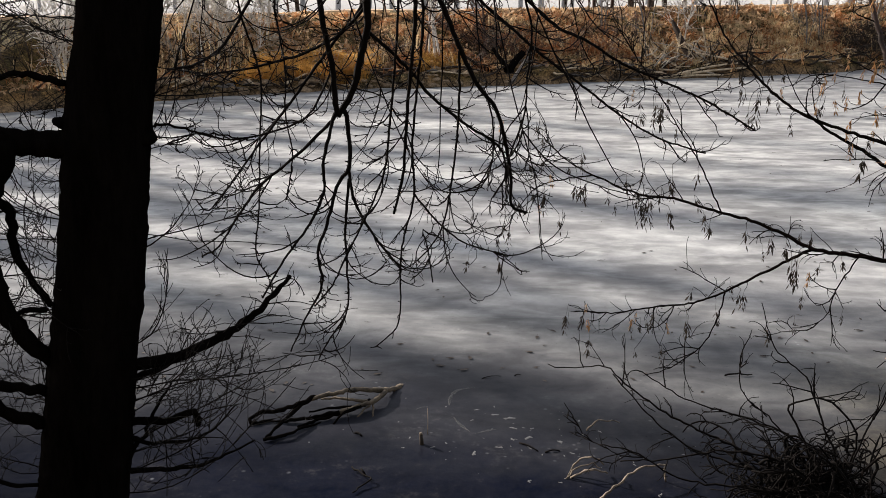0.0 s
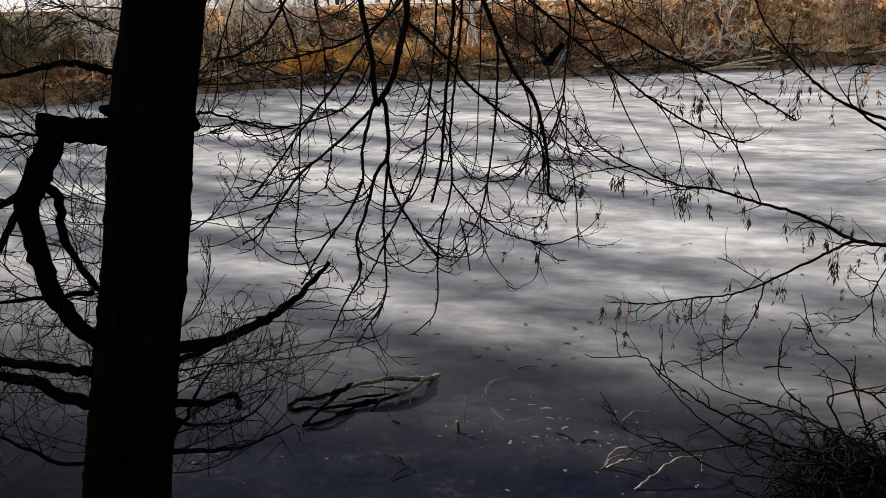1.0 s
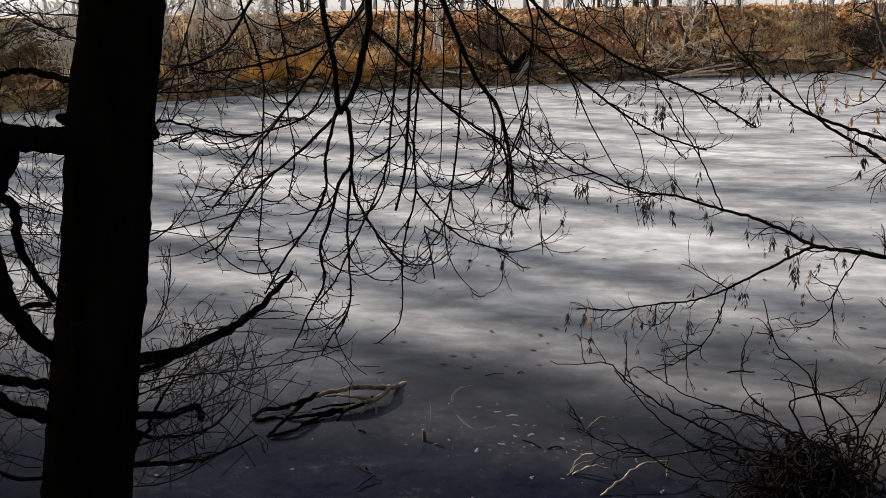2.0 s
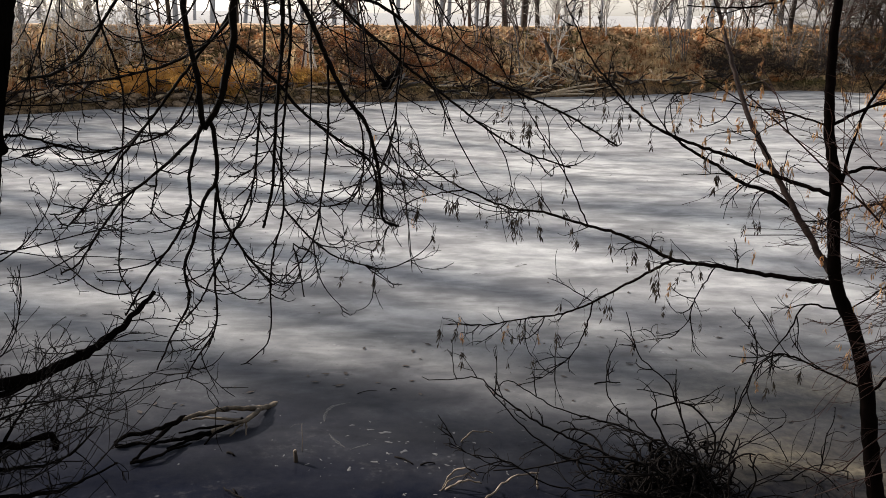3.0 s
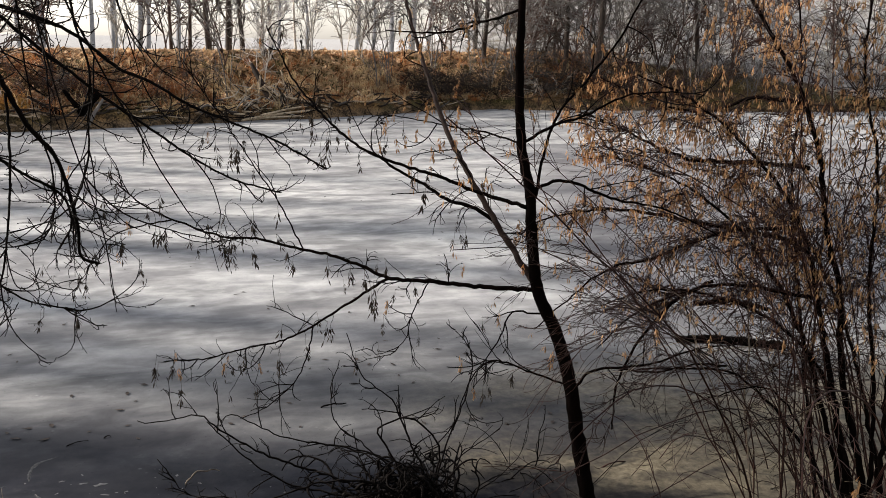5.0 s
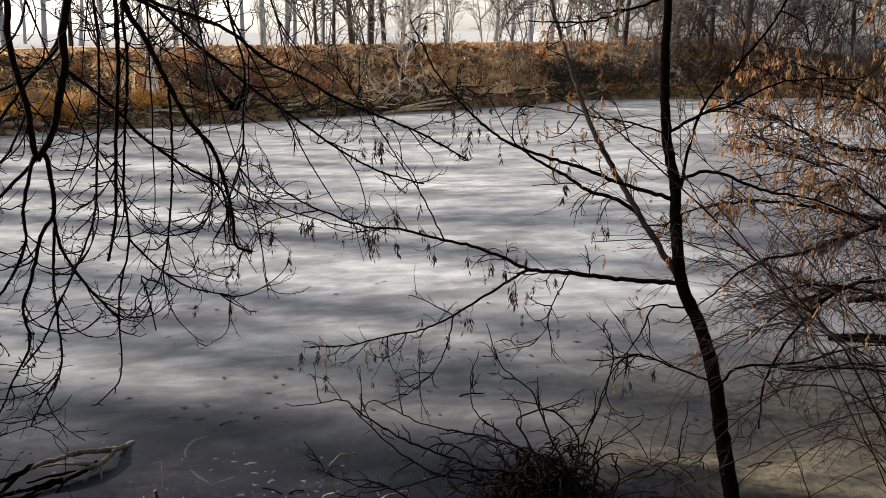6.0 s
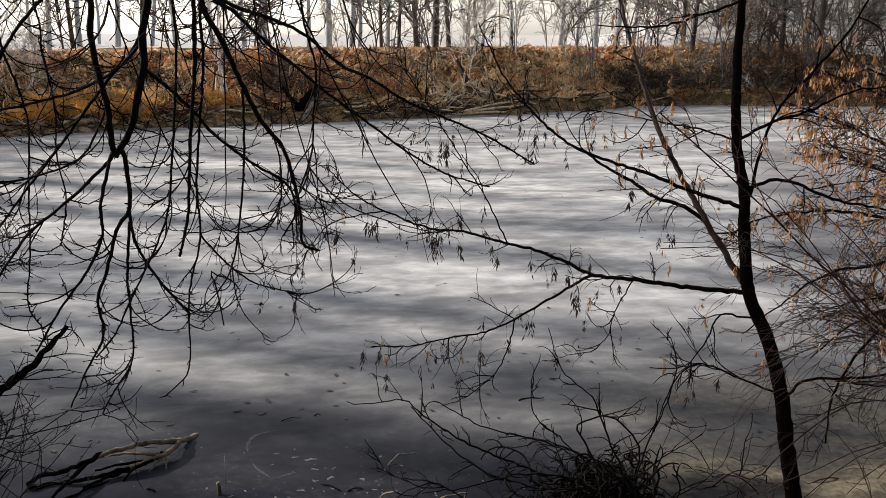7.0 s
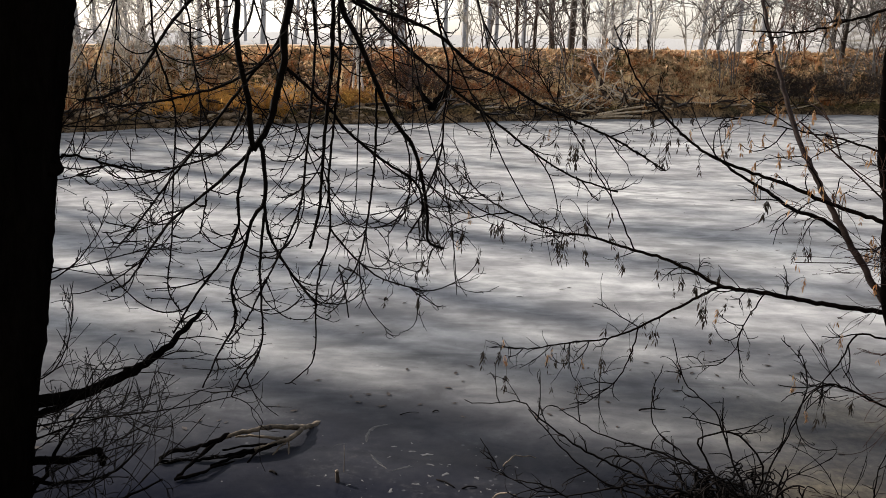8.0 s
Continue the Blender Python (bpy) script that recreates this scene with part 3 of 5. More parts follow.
def gnarled_trunk(line, r0, r1, sides=44):
    """A bark-covered trunk with ridges and a few burls."""
    w = Wood()
    p = curve(line, 0.035)
    k = len(p)
    ang = np.arange(sides) * 2 * np.pi / sides
    rad = np.interp(np.linspace(0, 1, k), (0, 1), (r0, r1))
    ridge = np.zeros((k, sides))
    for i in range(k):
        for j in range(sides):
            q = Vector((math.cos(ang[j]) * 3.2, math.sin(ang[j]) * 3.2, p[i][2] * 2.2))
            ridge[i, j] = 0.035 * noise.noise(q) + 0.03 * noise.noise(q * 3.1) + 0.02 * rng.normal()
    verts = np.stack([p[:, 0, None] + rad[:, None] * (1 + ridge) * np.cos(ang), p[:, 1, None] + rad[:, None] * (1 + ridge) * np.sin(ang), np.repeat(p[:, 2, None], sides, 1)], -1)
    w.put(verts, [(i * sides + j, i * sides + (j + 1) % sides, (i + 1) * sides + (j + 1) % sides, (i + 1) * sides + j) for i in range(k - 1) for j in range(sides)])
    return w


def big_tree():
    base = Vector(TRUNK_LINE[0][0][0])
    tree = thing("tree", (base.x, base.y, float(height(base.x, base.y))), "tall tree in backlit black leaning at the pond's edge with drooping bare twigs", "tree")
    line = [(base.x - 0.08, base.y - 0.03, 0.0)] + TRUNK_LINE[0][0] + [(-1.62, 3.47, 3.5), (-1.5, 3.52, 4.4), (-1.42, 3.5, 5.6), (-1.3, 3.4, 7.5)]
    part("trunk", gnarled_trunk(line, 0.192, 0.115), BARK, tree, "rough trunk, nearly black as against the light")
    # knobs and broken collars
    for at, out, r in (((-1.90, 3.31, 2.56), (-0.7, -0.1, 0.3), 0.022), ((-1.63, 3.40, 2.50), (0.9, 0.1, -0.15), 0.04), ((-1.64, 3.40, 2.53), (0.8, -0.1, 0.5), 0.028)):
        w = Wood()
        c, o = np.array(at), unit(out)
        w.tube([c - o * r, c, c + o * r * 0.5, c + o * r * 0.9, c + o * r * 1.25, c + o * r * 1.45], r * 1.1, r * 0.25, 9, 0.14, 1.6)
        part("burl", w, BARK, tree)
    for pts, r0, r1 in SHORE_LIMBS:
        w = Wood()
        line = curve(pts, 0.03)
        w.tube(line + rng.normal(0, 0.0035, line.shape), r0, r1, 8, 0.09)
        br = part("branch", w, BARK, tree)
        t = Wood()
        for k in range(int(3 + len(line) * 0.22)):
            i = int(rng.integers(len(line) // 4, len(line)))
            d = line[min(i + 1, len(line) - 1)] - line[max(i - 1, 0)]
            twig(t, line[i], unit(unit(d) + rng.normal(0, 0.7, 3)), rng.uniform(0.08, 0.35), 0.0032, (0, 0, 0.25), 0.5, 2, 1)
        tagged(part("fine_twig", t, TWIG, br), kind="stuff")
    # fine sprays from the lower trunk
    sprays = Wood()
    heart = np.array(TRUNK_LINE[0][0])
    for k in range(52):
        z = rng.uniform(2.45, 3.05) if k % 3 == 2 else rng.uniform(1.0, 2.2)
        a = rng.uniform(-0.2, 0.9) if k % 4 < 1 else rng.uniform(2.3, 3.5)
        s = np.array([np.interp(z, heart[:, 2], heart[:, 0]) + 0.1 * math.cos(a), np.interp(z, heart[:, 2], heart[:, 1]) + 0.1 * math.sin(a), z])
        twig(sprays, s, (math.cos(a), math.sin(a) * 0.8, rng.uniform(-0.2, 0.4)), rng.uniform(0.4, 0.9), rng.uniform(0.002, 0.0034), (0.1 * math.cos(a), 0.1, rng.uniform(-0.2, 0.9)), 0.6, 4, 2, 4, spread=0.9, seg=0.05)
    for k in range(9):                       # a fan of twigs low over the dark ice
        z, a = rng.uniform(1.0, 1.8), rng.uniform(0.1, 1.0)
        s = np.array([np.interp(z, heart[:, 2], heart[:, 0]) + 0.12 * math.cos(a), np.interp(z, heart[:, 2], heart[:, 1]) + 0.12 * math.sin(a), z])
        twig(sprays, s, (math.cos(a), math.sin(a), rng.uniform(-0.25, 0.35)), rng.uniform(0.5, 1.0), rng.uniform(0.0025, 0.004), (0.2, 0.2, rng.uniform(-0.1, 0.9)), 0.5, 4, 2, 4, spread=0.9, seg=0.05)
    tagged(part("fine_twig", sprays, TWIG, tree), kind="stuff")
    # the limb over the water, above the view, from which the twigs hang
    over = [(-1.55, 3.5, 4.1), (-1.3, 3.9, 4.45), (-0.9, 4.25, 4.5), (-0.3, 4.5, 4.4), (0.3, 4.7, 4.2)]
    w = Wood()
    oline = curve(over, 0.05)
    w.tube(oline, 0.075, 0.025, 9, 0.08)
    limb = part("overhanging_limb", w, BARK, tree)
    for n, (pts, r0, r1) in enumerate(HANGING_LIMBS):
        pts = list(pts)
        if pts[0][2] > 3.1:
            near = oline[np.argmin(np.linalg.norm(oline - np.array(pts[0]), axis=1))]
            mid = (np.array(near) * 0.45 + np.array(pts[0]) * 0.55) + np.array([0, 0, 0.1])
            pts = [tuple(near), tuple(mid)] + pts
        w = Wood()
        line = curve(pts, 0.03)
        w.tube(line + rng.normal(0, 0.0014, line.shape), max(r0, r1), r1 * 1.25, 7, 0.08)
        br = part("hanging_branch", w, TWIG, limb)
        t = Wood()
        for k in range(int(3 + len(line) * 0.08)):
            i = int(rng.integers(len(line) // 3, len(line)))
            if line[i][0] < -1.45 and k % 2:
                continue
            d = unit(line[min(i + 1, len(line) - 1)] - line[max(i - 1, 0)])
            side = unit(rng.normal(0, 1, 3) * (1, 0.7, 0.3))
            L = rng.uniform(0.12, 0.5)
            twig(t, line[i], d * 1.2 + side * 0.45 + np.array([0, 0, -0.35]), L, 0.0042, (side[0] * 1.0, 0, rng.uniform(0.2, 1.5)), 0.48, 2, 1 if L < 0.4 else 2, 4, spread=0.8, seg=0.045)
        for k in range(4):                    # curled ends near the tip
            i = int(rng.integers(len(line) * 2 // 3, len(line)))
            twig(t, line[i], unit(rng.normal(0, 1, 3) * (1, 0.7, 0.5)) + np.array([0, 0, -0.4]), rng.uniform(0.12, 0.35), 0.0038, (rng.normal(0, 0.8), 0, rng.uniform(0, 1.4)), 0.6, 2, 1, 4, spread=0.9, seg=0.045)
        for k in range(len(line) * 2 // 3):
            i = int(rng.integers(len(line) // 5, len(line)))
            twig(t, line[i], rng.normal(0, 1, 3), rng.uniform(0.012, 0.04), 0.0042, (0, 0, 0), 0.3, 0, 0, 3)
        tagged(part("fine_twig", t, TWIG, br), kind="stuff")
    # thinner strands between them, that fork and curl on their way down
    for k in range(9):
        start = oline[int(len(oline) * rng.uniform(0.2, 0.9))]
        w, t = Wood(), Wood()
        lean = rng.normal(-0.12, 0.3)
        pts = twig(w, start, (lean, 0.12, -1), rng.uniform(1.5, 2.7), rng.uniform(0.005, 0.0075), (lean * 0.6, 0.1, -0.2), 0.22, 0, 0, 5, seg=0.08)
        br = part("hanging_branch", w, TWIG, limb)
        twig(t, pts[-1], pts[-1] - pts[-2], rng.uniform(0.35, 0.55), 0.0034, (lean, 0, 0.3), 0.25, 4, 1, 4, spread=0.7, seg=0.05)
        for j in range(6):
            i = int(rng.integers(4, len(pts) - 1))
            d, side = unit(pts[i + 1] - pts[i]), unit(rng.normal(0, 1, 3) * (1, 0.7, 0.3))
            L = rng.uniform(0.2, 0.75)
            twig(t, pts[i], d * 1.1 + side * 0.5, L, 0.0042, (side[0] * 0.8, 0, rng.uniform(0.0, 1.2)), 0.42, 3, 1, 4, spread=0.8, seg=0.05)
        tagged(part("fine_twig", t, TWIG, br), kind="stuff")
    return settle_deep(tree)


def settle_deep(tree):
    """Keep world-built parts and sub-parts in place under the empty."""
    inv = Matrix.Translation(tree.location).inverted()
    for c in tree.children:
        c.matrix_parent_inverse = inv
    return tree


big_tree()

# ---- near shore: the sapling with hanging seed wings ----
SAPLING_LINE = [
    ([(2.79, 5.16, -0.32), (2.71, 5.20, -0.01), (2.62, 5.24, 0.47), (2.55, 5.28, 0.90), (2.46, 5.32, 1.20), (2.35, 5.37, 1.46), (2.30, 5.39, 1.82), (2.28, 5.40, 2.11), (2.22, 5.42, 2.39), (2.20, 5.43, 2.80), (2.20, 5.43, 3.20), (2.21, 5.43, 3.68), (2.17, 5.44, 4.15)], 0.0545, 0.0143),
]
SAPLING_LIMBS = [
    ([(2.34, 5.37, 1.49), (2.23, 5.49, 1.69), (2.08, 5.62, 1.97), (1.96, 5.73, 2.22), (1.89, 5.82, 2.39), (1.85, 5.90, 2.53), (1.78, 6.00, 2.79), (1.73, 6.08, 3.00), (1.69, 6.16, 3.22), (1.63, 6.24, 3.65)], 0.0248, 0.0109),
    ([(2.33, 5.38, 1.47), (2.04, 5.60, 1.45), (1.76, 5.81, 1.45), (1.53, 5.99, 1.44), (1.37, 6.14, 1.50), (1.16, 6.29, 1.56), (0.94, 6.43, 1.59), (0.72, 6.57, 1.63), (0.49, 6.70, 1.63), (0.26, 6.82, 1.70), (0.06, 6.93, 1.78), (-0.09, 7.04, 1.87), (-0.19, 7.15, 1.96)], 0.0183, 0.0055),
    ([(1.62, 6.35, 1.35), (1.35, 6.46, 1.15), (1.11, 6.56, 0.97), (0.91, 6.64, 0.85), (0.67, 6.72, 0.79), (0.37, 6.79, 0.71), (0.06, 6.85, 0.69)], 0.0117, 0.0042),
    ([(2.27, 5.40, 2.00), (2.07, 5.61, 2.05), (1.83, 5.82, 2.14), (1.58, 6.02, 2.21), (1.38, 6.19, 2.30), (1.22, 6.35, 2.44), (1.09, 6.49, 2.60), (1.00, 6.63, 2.73), (0.94, 6.76, 2.89), (0.86, 6.90, 3.08)], 0.0154, 0.0050),
    ([(2.23, 5.84, 1.82), (2.12, 5.95, 1.90), (1.95, 6.07, 1.95), (1.82, 6.17, 2.04), (1.64, 6.28, 2.14), (1.54, 6.37, 2.22)], 0.0165, 0.0095),
    ([(2.22, 5.42, 2.39), (2.39, 5.32, 2.51), (2.53, 5.23, 2.57), (2.78, 5.08, 2.71), (2.99, 4.93, 2.73)], 0.0114, 0.0041),
    ([(2.29, 5.39, 2.11), (2.51, 5.38, 2.16), (2.80, 5.32, 2.05), (3.14, 5.22, 1.98), (3.53, 5.06, 1.79)], 0.0128, 0.0045),
    ([(2.31, 5.38, 2.06), (2.35, 5.37, 2.32), (2.42, 5.34, 2.57), (2.58, 5.26, 2.80), (2.71, 5.19, 3.00), (2.81, 5.15, 3.20), (2.89, 5.10, 3.39)], 0.0115, 0.0056),
    ([(2.21, 5.42, 2.40), (2.07, 5.64, 2.44), (1.91, 5.85, 2.46), (1.74, 6.06, 2.49), (1.56, 6.26, 2.51)], 0.0076, 0.0031),
    ([(2.19, 5.43, 3.19), (2.06, 5.66, 3.12), (1.85, 5.91, 3.05), (1.54, 6.17, 3.06)], 0.0101, 0.0046),
    ([(2.52, 5.29, 0.85), (2.32, 5.35, 0.93), (2.07, 5.43, 1.00), (1.93, 5.45, 0.85), (1.83, 5.46, 0.54)], 0.0081, 0.0030),
    ([(2.60, 5.25, 0.85), (2.72, 5.28, 0.93), (3.06, 5.17, 0.98), (3.36, 5.08, 1.09), (3.63, 4.99, 1.13)], 0.0108, 0.0046),
    ([(2.37, 5.36, 1.31), (2.19, 5.41, 1.32), (2.12, 5.41, 1.16), (2.01, 5.42, 0.99), (1.92, 5.43, 0.92)], 0.0079, 0.0029),
    ([(1.06, 6.67, 1.52), (0.91, 6.73, 1.84), (0.76, 6.79, 2.08), (0.61, 6.84, 2.33), (0.42, 6.90, 2.61), (0.28, 6.94, 2.85)], 0.0066, 0.0033),
    ([(1.11, 6.56, 0.97), (1.06, 6.54, 0.76), (0.97, 6.53, 0.57), (0.76, 6.53, 0.39), (0.57, 6.53, 0.32)], 0.0066, 0.0031),
    ([(1.84, 6.08, 1.38), (1.73, 6.12, 1.14), (1.67, 6.13, 0.93), (1.49, 6.18, 0.84)], 0.0057, 0.0029),
    ([(0.18, 7.05, 1.70), (-0.19, 7.11, 1.61), (-0.37, 7.17, 1.43), (-0.53, 7.23, 1.16)], 0.0062, 0.0032),
]


def key_mesh(name, mat, seed, size, spread=0.45):
    """A hanging bunch of paired winged seeds on a thin stalk."""
    r = np.random.default_rng(seed)
    w = Wood()
    L = size * r.uniform(1.2, 2.4)
    w.tube([(0, 0, 0), (0.006, 0.003, -L * 0.4), (0.0, 0.0, -L)], 0.0011, 0.0009, 3)
    for k in range(int(r.integers(9, 15))):
        z = -L + 0.085 * r.uniform(-0.1, 1.0)
        a = r.uniform(0, 2 * math.pi)
        o = np.array([math.cos(a), math.sin(a), 0])
        t = np.array([-math.sin(a), math.cos(a), 0])
        ln, wd = r.uniform(0.032, 0.048), r.uniform(0.005, 0.008)
        s = np.array([0, 0, z]) + o * 0.004
        e = s + o * ln * spread * r.uniform(0.5, 1.3) - np.array([0, 0, ln])
        m = (s + e) / 2
        nrm = unit(np.cross(e - s, t)) * 0.0012
        w.put([s, m + t * wd, e, m - t * wd * 0.6, m + nrm, m - nrm], [(0, 1, 4), (1, 2, 4), (2, 3, 4), (3, 0, 4), (1, 0, 5), (2, 1, 5), (3, 2, 5), (0, 3, 5)])
    return w.mesh(name, mat, False)


def hang(meshes, parent, p, lo=0.6, hi=1.05):
    ob = new("seed_tassel", meshes[int(rng.integers(len(meshes)))])
    ob.parent = parent
    ob.matrix_basis = Matrix.LocRotScale(Vector(p), Euler((rng.normal(0, 0.12), rng.normal(0, 0.12), rng.uniform(0, 6.28))), Vector((1, 1, 1)) * rng.uniform(lo, hi))
    return ob


DARK_KEYS = [key_mesh("seed_tassel", KEYS_DARK, s, 0.07, 0.6) for s in range(8)]
TAN_KEYS = [key_mesh("seed_tassel", KEYS_TAN, s + 20, 0.04) for s in range(6)]


def sapling():
    b = Vector(SAPLING_LINE[0][0][1])
    tree = thing("sapling", (b.x, b.y, 0.0), "slim dark forked sapling with hanging bunches of winged seeds", "tree")
    w = Wood()
    pts, r0, r1 = SAPLING_LINE[0]
    line = curve(pts, 0.04)
    w.tube(line + rng.normal(0, 0.002, line.shape), r0, r1, 12, 0.035)
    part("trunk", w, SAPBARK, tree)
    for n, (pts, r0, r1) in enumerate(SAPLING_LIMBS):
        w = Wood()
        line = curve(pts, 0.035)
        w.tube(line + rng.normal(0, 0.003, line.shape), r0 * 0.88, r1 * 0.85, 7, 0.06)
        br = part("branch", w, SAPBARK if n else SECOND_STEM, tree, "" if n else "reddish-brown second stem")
        t, tips = Wood(), []
        for k in range(int(3 + len(line) * 0.19)):
            i = int(rng.integers(len(line) // 6, len(line)))
            d = unit(line[min(i + 1, len(line) - 1)] - line[max(i - 1, 0)])
            side = unit(rng.normal(0, 1, 3) * (0.8, 0.8, 1))
            twig(t, line[i], d + side * 1.1, rng.uniform(0.12, 0.45), 0.0044, (0, 0, rng.uniform(-0.7, 0.7)), 0.55, 2 if n in (5, 6, 7, 11) else 3, 1, 4, tips, seg=0.05)
        for k in range({1: 24, 2: 9, 3: 9, 13: 7, 16: 7}.get(n, 0)):      # spurs that carry the dark bunches
            i = int(rng.integers(len(line) // 4, len(line)))
            spur = []
            twig(t, line[i], (rng.normal(0, 0.6), rng.normal(0, 0.6), rng.uniform(-0.3, 1.0)), rng.uniform(0.05, 0.22), 0.0032, (rng.normal(0, 0.5), 0, -1.2), 0.4, 0, 0, 4, spur, seg=0.04)
            hang(DARK_KEYS, br, spur[-1][0], 1.0, 1.45)
        tagged(part("fine_twig", t, TWIG, br), kind="stuff")
        for k, (p, d) in enumerate(tips):
            if n in (1, 2, 3, 4, 12, 13, 15, 16) and rng.random() < 0.3:
                hang(DARK_KEYS if rng.random() < 0.8 else TAN_KEYS, br, p)
            elif n in (0, 5, 6, 7, 8, 9) and rng.random() < 0.4:
                hang(TAN_KEYS, br, p)
    return settle_deep(tree)


sapling()

# ---- near shore: thicket and bush ----
THICKET_STEMS = [
    ([(4.09, 4.29, 0.24), (4.07, 4.35, 0.52), (3.98, 4.48, 1.05), (3.95, 4.55, 1.58), (3.89, 4.64, 1.93), (3.85, 4.71, 2.34), (3.78, 4.81, 2.67), (3.68, 4.93, 2.96), (3.54, 5.07, 3.27), (3.45, 5.17, 3.54)], 0.0314, 0.0112),
    ([(4.03, 4.34, 0.22), (3.95, 4.50, 0.91), (3.87, 4.64, 1.52), (3.83, 4.76, 1.86), (3.75, 4.90, 2.13), (3.62, 5.07, 2.35), (3.49, 5.23, 2.53), (3.28, 5.44, 2.71), (3.09, 5.62, 2.80)], 0.0314, 0.0058),
    ([(4.01, 4.37, 0.25), (3.86, 4.62, 1.09), (3.74, 4.85, 1.55), (3.58, 5.09, 1.88), (3.36, 5.35, 2.10), (3.12, 5.61, 2.22), (2.94, 5.81, 2.28)], 0.0235, 0.0051),
    ([(3.98, 4.25, 0.31), (3.94, 4.40, 0.73), (3.87, 4.58, 1.11), (3.69, 4.82, 1.34), (3.45, 5.09, 1.43), (3.16, 5.37, 1.42), (2.91, 5.60, 1.26)], 0.0192, 0.0047),
    ([(4.10, 4.28, 0.28), (4.08, 4.32, 0.96), (4.03, 4.40, 1.64), (4.02, 4.43, 2.31), (3.94, 4.53, 2.88), (3.96, 4.54, 3.44)], 0.0195, 0.0072),
    ([(4.37, 4.43, 0.16), (4.25, 4.75, 1.17), (4.10, 5.08, 1.78), (3.91, 5.40, 2.07), (3.71, 5.72, 2.15)], 0.0205, 0.0054),
    ([(3.91, 4.31, 0.29), (3.74, 4.56, 0.68), (3.49, 4.84, 0.98), (3.21, 5.12, 0.95), (2.95, 5.36, 0.88)], 0.0154, 0.0047),
    ([(3.75, 4.20, 0.37), (3.66, 4.34, 0.72), (3.56, 4.48, 0.96), (3.46, 4.62, 0.99), (3.28, 4.81, 0.86)], 0.0112, 0.0045),
    ([(4.07, 4.17, 0.34), (4.08, 4.23, 1.21), (4.13, 4.25, 2.01), (4.07, 4.38, 2.64), (4.14, 4.38, 3.26)], 0.0230, 0.0072),
    ([(4.15, 4.78, 0.02), (4.03, 4.97, 1.27), (3.98, 5.11, 2.11), (4.01, 5.17, 2.87), (3.99, 5.28, 3.46)], 0.0168, 0.0060),
    ([(4.01, 5.02, 1.77), (3.90, 5.15, 1.79), (3.49, 5.47, 1.85), (3.19, 5.69, 1.89), (2.95, 5.85, 1.88), (2.63, 6.03, 1.78), (2.52, 6.11, 1.67)], 0.0235, 0.0053),
    ([(4.02, 5.02, 2.25), (3.85, 5.21, 2.26), (3.62, 5.42, 2.25), (3.44, 5.60, 2.27), (3.20, 5.79, 2.39), (3.01, 5.95, 2.49), (2.80, 6.10, 2.58)], 0.0233, 0.0052),
    ([(3.88, 4.87, 1.90), (3.61, 5.13, 1.85), (3.41, 5.32, 1.74), (3.20, 5.51, 1.59), (2.97, 5.69, 1.48), (2.74, 5.85, 1.21), (2.60, 5.97, 1.01)], 0.0190, 0.0049),
    ([(3.48, 5.16, 1.52), (3.25, 5.26, 1.35), (3.15, 5.27, 1.24), (3.00, 5.31, 1.01), (2.91, 5.31, 0.79), (2.88, 5.28, 0.50)], 0.0153, 0.0078),
    ([(3.42, 4.84, 1.05), (3.25, 4.95, 1.04), (3.06, 5.07, 0.96), (2.85, 5.19, 0.96)], 0.0093, 0.0045),
    ([(3.84, 4.65, 1.51), (3.54, 4.97, 1.53), (3.32, 5.21, 1.44), (3.07, 5.44, 1.23), (2.90, 5.61, 0.95)], 0.0186, 0.0048),
    ([(4.05, 5.12, 2.65), (3.83, 5.37, 2.67), (3.60, 5.62, 2.56), (3.33, 5.86, 2.63), (3.06, 6.09, 2.77)], 0.0196, 0.0049),
]
